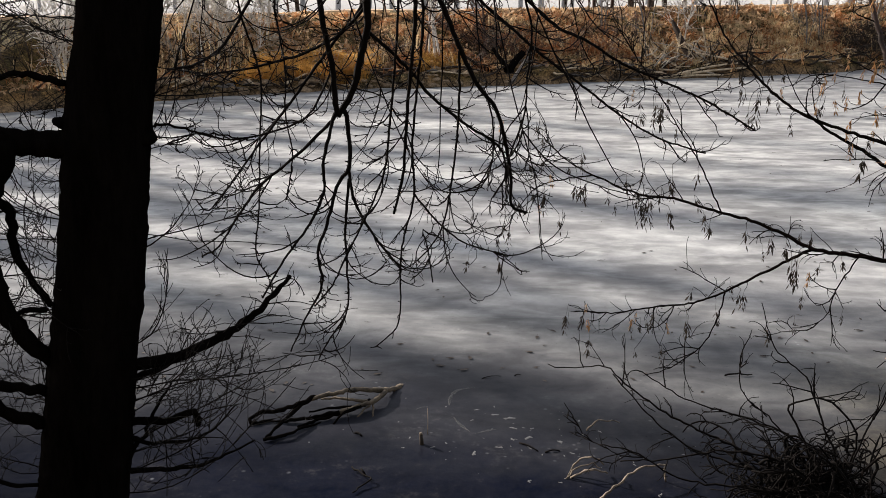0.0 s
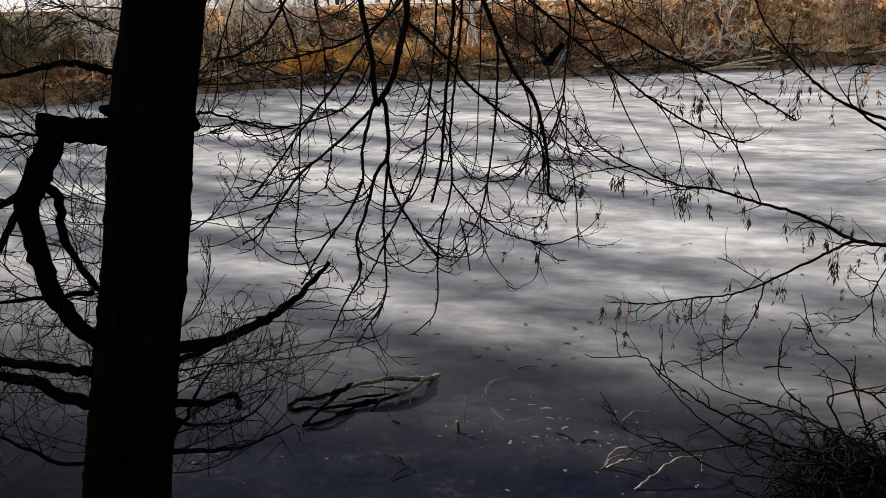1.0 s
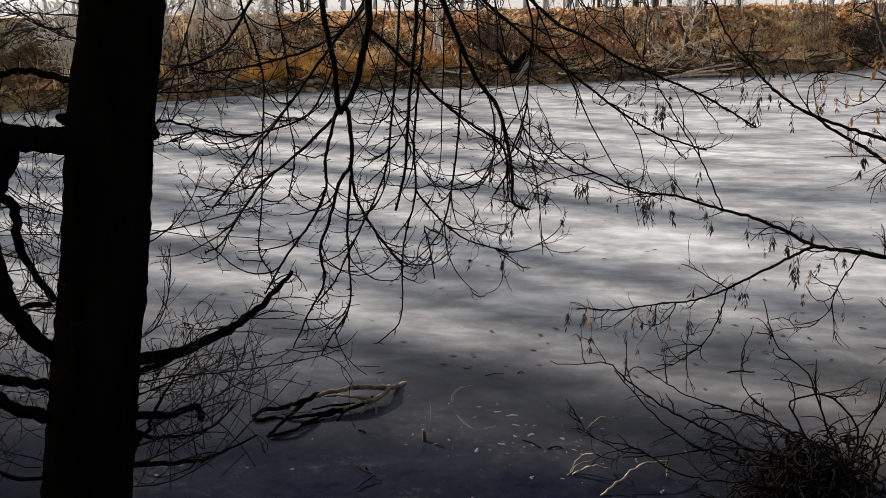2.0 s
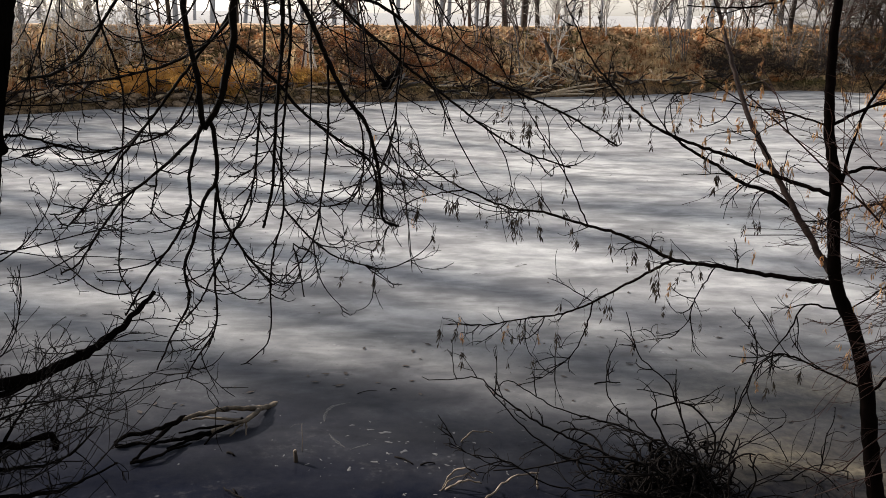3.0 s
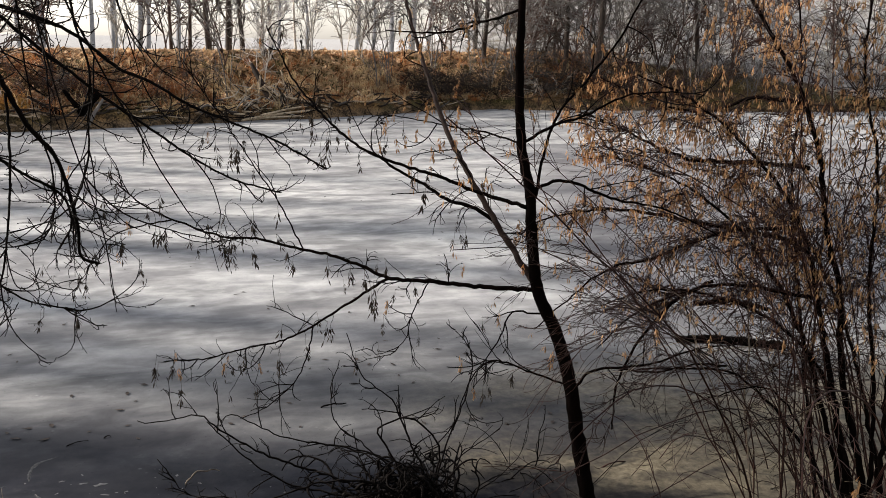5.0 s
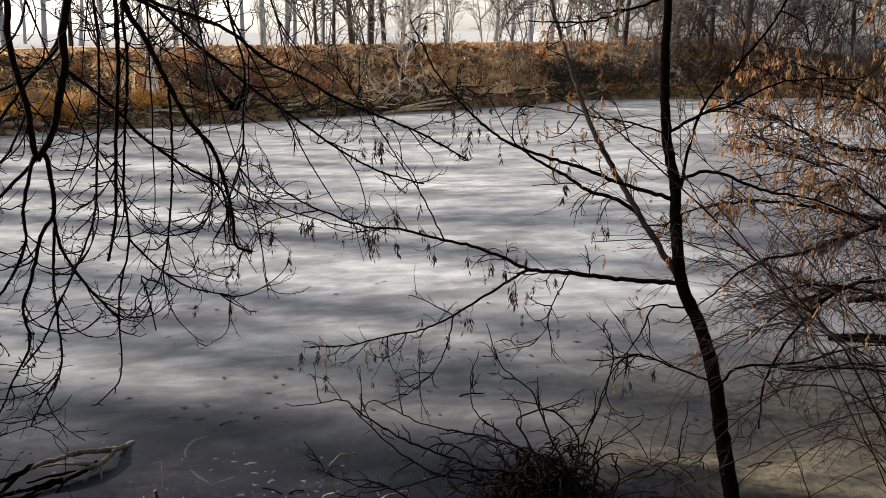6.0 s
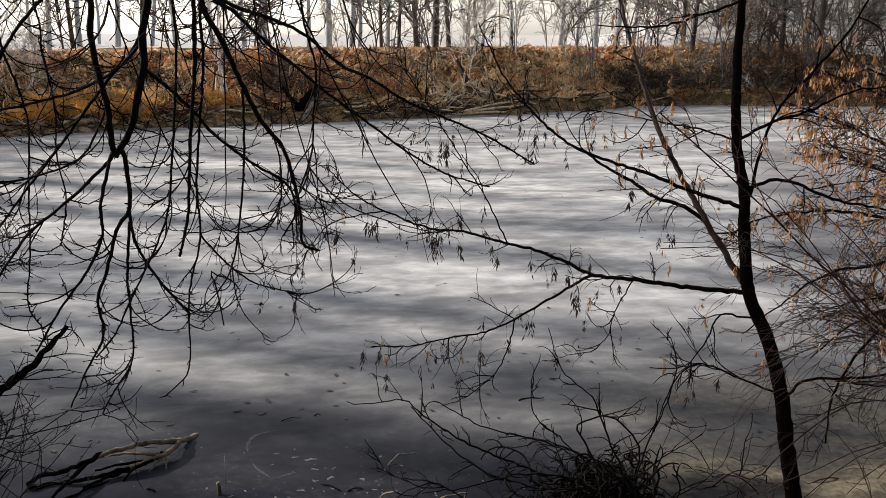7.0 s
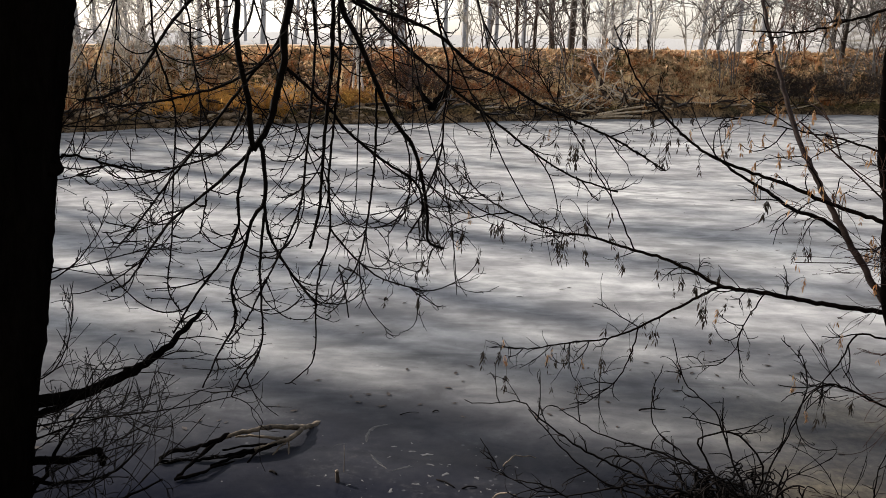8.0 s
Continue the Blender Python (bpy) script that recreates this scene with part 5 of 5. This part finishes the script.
for k in range(70):
    x = spots.uniform(-28, 46)
    plant(CREST[int(spots.integers(4)) if x < 11 else 1 + k % 2], x, float(np.interp(x, FAR_X, FAR_Y)) + spots.uniform(1.5, 10), spots.uniform(0.7, 1.15))


for k in range(44):
    az, d = spots.uniform(13, 45), spots.uniform(45, 64)
    plant(CREST[(1, 2, 1, 0, 2, 1)[k % 6]], *polar(az, d), spots.uniform(0.8, 1.3))


for k in range(14):                       # brown saplings where the bank bends away
    x = spots.uniform(13, 25)
    plant(CREST[1 if k % 3 else 2], x, float(np.interp(x, FAR_X, FAR_Y)) + spots.uniform(3.0, 8.0), spots.uniform(0.8, 1.2))


def bank_shrub(seed, h, n, mat, label):
    global rng
    rng = np.random.default_rng(seed)
    ob = thing("bank_shrub", (0, 0, 0), label, "shrub", "shrubs on the far bank")
    t = Wood()
    for k in range(n):
        w = Wood()
        a = rng.uniform(0, 6.28)
        L, bend = h * rng.uniform(0.6, 1.1), (math.cos(a) * 0.5, math.sin(a) * 0.5, -0.2)
        pts = twig(w, (0.25 * math.cos(a), 0.25 * math.sin(a), -0.05), (math.cos(a) * 0.5, math.sin(a) * 0.5, 1), L, 0.012, bend, 0.4, 0, 0, 3, seg=0.25)
        branchlets(t, pts, L, 0.012, bend, 0.4, 5, 3, 0.6, 0.25)
        part("stem", w, mat, ob)
    tagged(part("fine_twig", t, mat, ob), kind="stuff")
    return ob


SHRUBS = [bank_shrub(200 + k, h, n, m, lab) for k, (h, n, m, lab) in enumerate((
    (1.7, 6, SHRUB, "brown bare shrub on the far bank"), (2.2, 5, PALE, "pale bare shrub on the far bank"),
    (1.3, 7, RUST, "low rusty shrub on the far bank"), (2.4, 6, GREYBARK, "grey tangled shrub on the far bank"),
    (1.6, 7, BRUSH, "dense tangled shrub on the far bank, near-black with shade in its colour")))]
for ob, x in zip(SHRUBS, (-6.0, -11.0, 0.5, 17.0, 13.5)):
    move(ob, x, float(np.interp(x, FAR_X, FAR_Y)) + 2.5)
for k in range(170):
    x = spots.uniform(-26, 44)
    dense = x < -11 or x > 15
    if x < -11 and k % 2:
        continue
    kind = int(spots.choice([0, 1, 2, 3, 4], p=[0.36, 0.10, 0.22, 0.12, 0.2] if dense else [0.25, 0.27, 0.3, 0.03, 0.15]))
    plant(SHRUBS[kind], x, float(np.interp(x, FAR_X, FAR_Y)) + spots.uniform(0.6, 6.5), spots.uniform(0.6, 1.2) * (1.0 if dense else 0.6))
for k in range(34):
    az, d = spots.uniform(14, 45), spots.uniform(44, 62)
    plant(SHRUBS[(0, 3, 0, 1, 3)[k % 5]], *polar(az, d), spots.uniform(0.8, 1.3))
for k in range(84):                       # overhanging brush where the pond bends away, near-black for the shaded bank
    x = spots.uniform(11.5, 24)
    plant(SHRUBS[4], x, float(np.interp(x, FAR_X, FAR_Y)) + spots.uniform(0.5, 3.0), spots.uniform(0.6, 1.1))
for k in range(24):
    x = spots.uniform(-26, -15.5)
    plant(SHRUBS[4], x, float(np.interp(x, FAR_X, FAR_Y)) + spots.uniform(0.7, 5.0), spots.uniform(0.8, 1.7))
for k in range(30):                       # low near-black brush, put in as shade between the golden clumps
    x = spots.uniform(-10.5, -2.6)
    plant(SHRUBS[4 if k % 2 else 2], x, float(np.interp(x, FAR_X, FAR_Y)) + spots.uniform(0.5, 2.8), spots.uniform(0.35, 0.6))
for k in range(16):                       # dark red-brown mass behind the stump
    x = spots.uniform(-4.2, -1.6)
    plant(SHRUBS[(2, 4, 0)[k % 3]], x, float(np.interp(x, FAR_X, FAR_Y)) + spots.uniform(1.0, 4.2), spots.uniform(0.65, 1.0))
for k in range(22):                       # russet shrubs on the middle of the bank
    x = spots.uniform(-2.6, 2.2)
    plant(SHRUBS[2 if k % 3 else 0], x, float(np.interp(x, FAR_X, FAR_Y)) + spots.uniform(1.2, 3.6), spots.uniform(0.6, 0.95))


def bank_grass(name, count, xlo, xhi, slo, shi, mat, length, label, clump=30, lean=0.3):
    w = Wood()
    cx, cs = spots.uniform(xlo, xhi, count // clump), spots.uniform(slo, shi, count // clump)
    for k in range(len(cx)):
        for j in range(clump):
            x, s = cx[k] + spots.normal(0, 0.15), cs[k] + spots.normal(0, 0.13)
            y = float(np.interp(x, FAR_X, FAR_Y)) + max(s, 0.4)
            z = float(height(x, y))
            L = length * spots.uniform(0.5, 1.2)
            w.blade(np.array([x, y, z - 0.03]), unit((spots.normal(0, lean), spots.normal(-0.1, lean), 1)), L, 0.009, (spots.normal(0, lean * 1.1), spots.normal(-0.15, 0.25), -0.25 if lean > 0.2 else 0.0))
    ob = tagged(new(name, w.mesh(name, mat, False)), label, "grass", kind="stuff")
    return ob


bank_grass("golden_grass", 6000, -10.4, -6.8, 0.38, 2.4, GRASS, 0.62, "thick clumps of golden dry grass on the far bank", 60, 0.4)
bank_grass("golden_grass", 1500, -5.3, -3.8, 0.5, 2.0, GRASS, 0.5, "smaller golden grass clump at the foot of the white birches")
bank_grass("straw_grass", 5000, -20, 30, 0.4, 5.5, STRAW, 0.42, "pale straw tufts on the far bank")
bank_grass("straw_grass", 6000, 0.5, 15, 0.4, 4.0, STRAW, 0.36, "pale dry tufts among leaf litter on the far bank")
bank_grass("rusty_growth", 11000, -16, 22, 0.4, 6.5, RUST, 0.4, "rusty dry weeds covering the far bank")

bank_grass("dry_stalks", 640, -14, 24, 0.5, 5.0, STRAW, 1.0, "tall pale dry weed stalks standing on the far bank", 7, 0.13)
bank_grass("dry_stalks", 320, -15, -10.5, 0.4, 5, STRAW, 1.2, "whitish reed stalks on the far bank", 8, 0.14)


def leaf_litter(count):
    """Loose curled dead leaves scattered over the far bank."""
    w = Wood()
    x = spots.uniform(-16, 24, count)
    s = 0.6 + 7.4 * spots.random(count)
    y = np.interp(x, FAR_X, FAR_Y) + s
    z = height(x, y)
    for k in range(count):
        c, L, a = np.array([x[k], y[k], z[k] + 0.03]), 0.05 + 0.13 * spots.random() ** 2, spots.uniform(0, 6.28)
        u, v = np.array([math.cos(a), math.sin(a), spots.normal(0, 0.5)]) * L, np.array([-math.sin(a), math.cos(a), spots.normal(0.3, 0.5)]) * L * 0.55
        w.put([c - u, c - v, c + u, c + v + (0, 0, 0.02)], [(0, 1, 2), (0, 2, 3)])
    return tagged(new("leaf_litter", w.mesh("leaf_litter", LITTER, False)), "tan and russet dead leaves strewn over the far bank", "leaves", kind="stuff")


LITTER = translucent(grainy("dead_leaf_litter", (0.16, 0.075, 0.03), (0.85, 0.60, 0.36), 0.9, 0.75, None, 0.002, 0.2, vary=0.6), 0.4)
leaf_litter(26000)

# ---- far waterline: stones, roots, drift pile ----
def stone_mesh(seed):
    r = np.random.default_rng(seed)
    bm = bmesh.new()
    bmesh.ops.create_icosphere(bm, subdivisions=2, radius=1.0)
    o = Vector(r.uniform(0, 50, 3))
    for v in bm.verts:
        v.co *= 1 + 0.45 * noise.noise(v.co * 1.1 + o) + 0.15 * noise.noise(v.co * 3 + o)
        v.co.z *= 0.6
    me = bpy.data.meshes.new("stone")
    bm.to_mesh(me)
    bm.free()
    me.materials.append(STONE)
    return me


STONES = [stone_mesh(k) for k in range(6)]
for k in range(190):
    x = spots.uniform(-15, 13) if k % 2 else spots.uniform(-13, -3)
    y = float(np.interp(x, FAR_X, FAR_Y)) + spots.uniform(-0.3, 0.7)
    while height(x, y) < 0.02:
        y += 0.15
    s = (0.035 + 0.13 * spots.random() ** 2) * (1.2 if x < -3 else 0.8)
    ob = tagged(new("stone", STONES[int(spots.integers(6))]), "rough grey-brown stone at the far waterline", "stone", "stones along the far shore")
    ob.matrix_basis = Matrix.LocRotScale((x, y, float(height(x, y)) + s * 0.15), Euler((0, 0, spots.uniform(0, 6.28))), Vector((s * spots.uniform(1, 1.7), s, s)))


def stick_mesh(seed):
    r = np.random.default_rng(seed)
    w = Wood()
    L = r.uniform(0.3, 0.8)
    pts = curve([(-L, 0, 0), (-L * 0.3, r.normal(0, 0.08), r.uniform(0, 0.12)), (L * 0.4, r.normal(0, 0.08), r.uniform(0, 0.14)), (L, 0, r.uniform(-0.05, 0.15))], 0.12)
    w.tube(pts, r.uniform(0.025, 0.06), 0.018, 6, 0.12)
    return w.mesh("shore_stick", (BRUSH, DEADWOOD, BRUSH, GREYBARK)[seed % 4])


STICKS = [stick_mesh(k) for k in range(8)]
for k in range(190):
    x = spots.uniform(-15, 14)
    y = float(np.interp(x, FAR_X, FAR_Y)) + spots.uniform(-0.1, 1.3)
    while height(x, y) < 0.03:
        y += 0.12
    ob = tagged(new("shore_stick", STICKS[int(spots.integers(8))]), "dead stick lying on the muddy far shore", "stick", "sticks along the far shore")
    ob.matrix_basis = Matrix.LocRotScale((x, y, float(height(x, y)) + 0.03), Euler((spots.normal(0, 0.25), spots.normal(0, 0.25), spots.normal(0.35, 0.5))), (1, 1, 1))


def root_mass(x, y, s):
    """A dead stump at the waterline: two dark forking roots and a broken pale snag leaning on it."""
    ob = thing("stump", (x, y, 0.1), "dark forked dead stump with a grey broken snag", "stump")
    for pts, r0, r1 in (([(0.1, 0, -0.05), (0.12, 0.2, 0.35), (0.3, 0.45, 0.65), (0.5, 0.6, 0.85)], 0.2, 0.09), ([(0.05, 0.05, 0.0), (-0.3, 0.2, 0.25), (-0.75, 0.35, 0.48), (-1.1, 0.4, 0.5)], 0.15, 0.06),
                        ([(0.1, 0.1, 0.4), (-0.2, 0.35, 0.75), (-0.35, 0.5, 0.95)], 0.11, 0.05), ([(0.1, -0.05, 0.1), (-0.4, -0.05, 0.06), (-0.7, -0.1, -0.02)], 0.1, 0.05)):
        w = Wood()
        w.tube(curve([(x + p[0] * s, y + p[1] * s, p[2] * s) for p in pts], 0.12), r0, r1, 8, 0.12)
        part("root", w, BARK, ob)
    w = Wood()
    w.tube(curve([(x + 0.2, y - 0.3, -0.05), (x + 0.45, y - 0.1, 0.4), (x + 0.8, y + 0.15, 0.95)], 0.1), 0.10, 0.035, 7, 0.12)
    part("snag", w, GREYBARK, ob, "grey broken snag")
    return settle_deep(ob)


root_mass(-2.2, 33.1, 1.25)


def drift_pile():
    global rng
    rng = np.random.default_rng(9)
    ob = thing("driftwood_pile", (5.2, 36.4, 0.1), "heap of bleached logs and sticks washed up at the waterline", "driftwood")
    for x0, y0, z0, x1, y1, z1, r in ((3.4, 35.0, 0.1, 6.6, 36.5, 0.34, 0.05), (3.9, 35.1, 0.22, 6.2, 36.6, 0.5, 0.04), (3.2, 35.0, 0.06, 5.6, 35.9, 0.12, 0.045), (4.6, 35.9, 0.9, 6.9, 36.9, 0.35, 0.04)):
        w = Wood()
        w.tube(curve([(x0, y0, z0), ((x0 + x1) / 2, (y0 + y1) / 2 + 0.05, (z0 + z1) / 2 + 0.04), (x1, y1, z1)], 0.3), r, r * 0.7, 8, 0.07)
        part("log", w, DEADWOOD, ob)
    for k in range(90):
        w = Wood()
        c = np.array([rng.uniform(2.9, 5.6), 0, 0.2 + 1.0 * rng.random() ** 1.5])
        c[1] = np.interp(c[0], FAR_X, FAR_Y) + 0.4 + c[2] * 0.9
        d = unit((rng.normal(0, 1), rng.normal(0, 0.4), rng.normal(0.35, 0.7))) * rng.uniform(0.35, 0.85)
        w.tube(curve([c - d, c + rng.normal(0, 0.06, 3), c + d], 0.2), rng.uniform(0.018, 0.04), 0.014, 5, 0.08)
        part("stick", w, (DEADWOOD, PALE, DEADWOOD, BRUSH)[k % 4], ob)
    return settle_deep(ob)


drift_pile()


def leaning_snag():
    ob = thing("leaning_snag", (4.0, 38.0, float(height(4.0, 38.0))), "dark broken trunk leaning on the far bank above the driftwood", "trunk")
    w = Wood()
    w.tube(curve([(4.6, 36.9, 0.55), (4.3, 37.4, 1.15), (4.02, 37.8, 1.75), (3.9, 37.95, 2.0)], 0.2), 0.17, 0.06, 8, 0.16)
    part("trunk", w, BRUSH, ob)
    return settle_deep(ob)


leaning_snag()


def bank_edging():
    """A low pale timber edging along the path behind the bank's crest."""
    ob = thing("path_edging", (0, 44.5, 2.2), "low tan timber edging along the path on the bank", "edging", kind="structure")
    xs = np.arange(-30, 13, 3.0)
    for k in range(len(xs) - 1):
        x0, x1 = xs[k], xs[k + 1] - 0.03
        y0, y1 = (float(np.interp(x, FAR_X, FAR_Y)) + 11.0 for x in (x0, x1))
        z0, z1 = float(height(x0, y0)) - 0.1, float(height(x1, y1)) - 0.1
        w = Wood()
        w.put([(x0, y0, z0), (x1, y1, z1), (x1, y1 + 0.9, z1), (x0, y0 + 0.9, z0), (x0, y0, z0 + 0.22), (x1, y1, z1 + 0.22), (x1, y1 + 0.9, z1 + 0.25), (x0, y0 + 0.9, z0 + 0.25)],
              [(0, 1, 5, 4), (1, 2, 6, 5), (2, 3, 7, 6), (3, 0, 4, 7), (4, 5, 6, 7), (3, 2, 1, 0)])
        part("plank", w, STRAW_WOOD, ob, smooth=False)
    return settle_deep(ob)


STRAW_WOOD = grainy("tan_timber", (0.42, 0.28, 0.17), (0.74, 0.54, 0.36), 2, 0.8, (0.3, 1, 4), 0.004, 0.4, vary=0.2)
bank_edging()

# ---- small things on the near ice ----
DRY_REEDS = [
    ([(0.03, 5.57, 0.00), (0.11, 5.61, 0.10), (0.19, 5.57, 0.14), (0.26, 5.63, 0.06)], 0.0076, 0.0045),
    ([(0.05, 5.54, 0.00), (0.17, 5.52, 0.08), (0.29, 5.59, 0.02)], 0.0094, 0.0057),
    ([(0.23, 5.29, 0.00), (0.34, 5.38, 0.06), (0.49, 5.50, 0.12), (0.66, 5.59, 0.10)], 0.0091, 0.0055),
    ([(0.02, 5.52, 0.00), (0.09, 5.55, 0.07), (0.19, 5.58, 0.09), (0.24, 5.61, 0.04)], 0.0060, 0.0038),
    ([(0.17, 6.23, 0.00), (0.22, 6.22, 0.08), (0.31, 6.25, 0.08), (0.40, 6.36, 0.02)], 0.0066, 0.0041),
    ([(0.64, 5.55, 0.10), (0.65, 5.56, 0.00)], 0.0076, 0.0057),
]
driftwood("dry_reed", DRY_REEDS, STALK, "curled pale dry reed stalks bent over the ice", "reed", "stalk")
peg = thing("wooden_peg", (-0.97, 5.90, 0.0), "short broken stub with a frosted top sticking out of the ice", "stub")
w = Wood()
w.tube([(-0.97, 5.90, -0.05), (-0.972, 5.90, 0.03), (-0.977, 5.90, 0.078)], 0.017, 0.013, 9, 0.1)
part("stub", w, DARKTREE, peg)
w = Wood()
w.tube([(-0.977, 5.90, 0.076), (-0.977, 5.90, 0.086), (-0.978, 5.90, 0.090)], 0.0145, 0.008, 9, 0.1)
part("cap", w, STALK, peg, "thin cap of white frost")
w = Wood()
w.tube([(-0.955, 6.06, -0.02), (-0.95, 6.06, 0.1), (-0.952, 6.065, 0.2)], 0.0028, 0.0018, 4)
part("stalk", w, STALK, peg)
settle_deep(peg)
for a, b, r in (((-0.66, 7.10), (-0.51, 7.16), 0.004), ((-0.40, 7.18), (-0.35, 7.20), 0.005), ((-0.30, 5.99), (-0.17, 5.88), 0.007), ((-0.12, 5.87), (-0.02, 5.90), 0.006), ((-1.47, 6.02), (-1.41, 5.97), 0.010)):
    stick = thing("broken_stick", (a[0], a[1], 0.0), "short dark stick half frozen into the dark ice", "twig", "sticks in the near ice")
    w = Wood()
    w.tube(curve([(a[0], a[1], 0.002), ((a[0] + b[0]) / 2, (a[1] + b[1]) / 2 + 0.008, 0.012), (b[0], b[1], 0.004)], 0.03), r, r * 0.6, 6, 0.12)
    part("limb", w, TWIG, stick)
    settle_deep(stick)


def leaf_mesh(seed):
    r = np.random.default_rng(seed)
    w = Wood()
    L, W = 0.036, 0.017
    prof = ((-1, 0.0), (-0.6, 0.7), (-0.1, 1.0), (0.4, 0.7), (1, 0.0))
    top = []
    for u, v in prof:
        for s in (-1, 0, 1):
            top.append((u * L, s * v * W, 0.003 + 0.005 * abs(s) * v * r.uniform(0.2, 1.3) + 0.004 * u * u * r.uniform(0, 1)))
    f = [(i * 3 + j, i * 3 + j + 1, i * 3 + j + 4, i * 3 + j + 3) for i in range(4) for j in range(2)]
    w.put(top, f)
    w.tube([(-L, 0, 0.008), (-L * 1.5, 0.004, 0.012)], 0.0012, 0.001, 3)
    return w.mesh("fallen_leaf", LEAF)


LEAVES = [leaf_mesh(k) for k in range(5)]
for k in range(240):
    d, az = 7.0 + 13 * spots.random() ** 1.4, spots.uniform(-34, 38)
    x, y = d * math.sin(radians(az)), d * math.cos(radians(az))
    ob = tagged(new("fallen_leaf", LEAVES[int(spots.integers(5))]), "small dark dead leaf lying on the ice", "leaf", "leaves on the ice")
    ob.matrix_basis = Matrix.LocRotScale((x, y, 0.002), Euler((0, 0, spots.uniform(0, 6.28))), Vector((1, 1, 1)) * spots.uniform(0.55, 1.15))


def flake_mesh(seed):
    r = np.random.default_rng(seed)
    n = 9
    ang = np.arange(n) * 2 * np.pi / n
    rad = r.uniform(0.35, 1.2, n)
    low = [(rad[i] * math.cos(ang[i]), rad[i] * 0.45 * math.sin(ang[i]), 0) for i in range(n)]
    up = [(0.9 * p[0], 0.9 * p[1], 0.03) for p in low]
    w = Wood()
    w.put(low + up, [(i, (i + 1) % n, n + (i + 1) % n, n + i) for i in range(n)] + [tuple(range(n, 2 * n))])
    return w.mesh("frost_flake", FROST)


FLAKES = [flake_mesh(k) for k in range(5)]
for x, y, s in ((-0.65, 6.50, 0.016), (-0.51, 6.43, 0.026), (-0.40, 6.38, 0.034), (-0.36, 6.22, 0.022), (-0.66, 6.32, 0.014), (-0.35, 6.04, 0.016), (-0.43, 5.91, 0.026), (-0.24, 6.08, 0.028), (-0.02, 6.04, 0.026), (-0.60, 5.80, 0.03)):
    ob = tagged(new("frost_flake", FLAKES[int(spots.integers(5))]), "ragged white flake of frost on dark ice", "frost", "frost flakes on the ice")
    ob.matrix_basis = Matrix.LocRotScale((x, y, 0.001), Euler((0, 0, spots.uniform(0, 6.28))), (s * 1.5, s * 1.5, s))
for k in range(70):
    x, y = spots.normal(-0.1, 0.7), spots.normal(6.0, 0.4)
    s = spots.uniform(0.005, 0.022)
    ob = tagged(new("frost_flake", FLAKES[int(spots.integers(5))]), "small white flake of frost on dark ice", "frost", "frost flakes on the ice")
    ob.matrix_basis = Matrix.LocRotScale((x, y, 0.001), Euler((0, 0, spots.uniform(0, 6.28))), (s, s, s))


def frost_seam(points, width):
    """A thin ragged whitish seam where the ice has cracked and healed."""
    w = Wood()
    line = curve([(x, y, 0.0) for x, y in points], 0.02)
    n = len(line)
    for i in range(n - 1):
        d = unit(line[i + 1] - line[i])
        o = np.array([-d[1], d[0], 0])
        a, b = (width * math.sin(math.pi * (0.08 + 0.84 * q / (n - 1))) * spots.uniform(0.35, 1.0) for q in (i, i + 1))
        p, q, up = line[i], line[i + 1], np.array([0, 0, 0.003])
        w.put([p - o * a, p + o * a, q + o * b, q - o * b, (p + q) / 2 + up], [(0, 1, 4), (1, 2, 4), (2, 3, 4), (3, 0, 4)])
    return tagged(new("frost_seam", w.mesh("frost_seam", SEAM, False)), "thin pale healed crack in the dark ice", "frost", "healed cracks in the ice")


SEAM = grainy("pale_crack_ice", (0.008, 0.009, 0.010), (0.045, 0.046, 0.048), 26, 0.5, None, 0.003, 0.4)
frost_seam([(-0.86, 6.56), (-0.87, 6.70), (-0.84, 6.83), (-0.78, 6.88), (-0.70, 6.92)], 0.02)
frost_seam([(-0.80, 6.35), (-0.74, 6.24), (-0.66, 6.13)], 0.018)
frost_seam([(-1.10, 6.45), (-1.07, 6.50), (-1.00, 6.52)], 0.01)
frost_seam([(-0.62, 6.10), (-0.54, 6.16), (-0.47, 6.19)], 0.016)
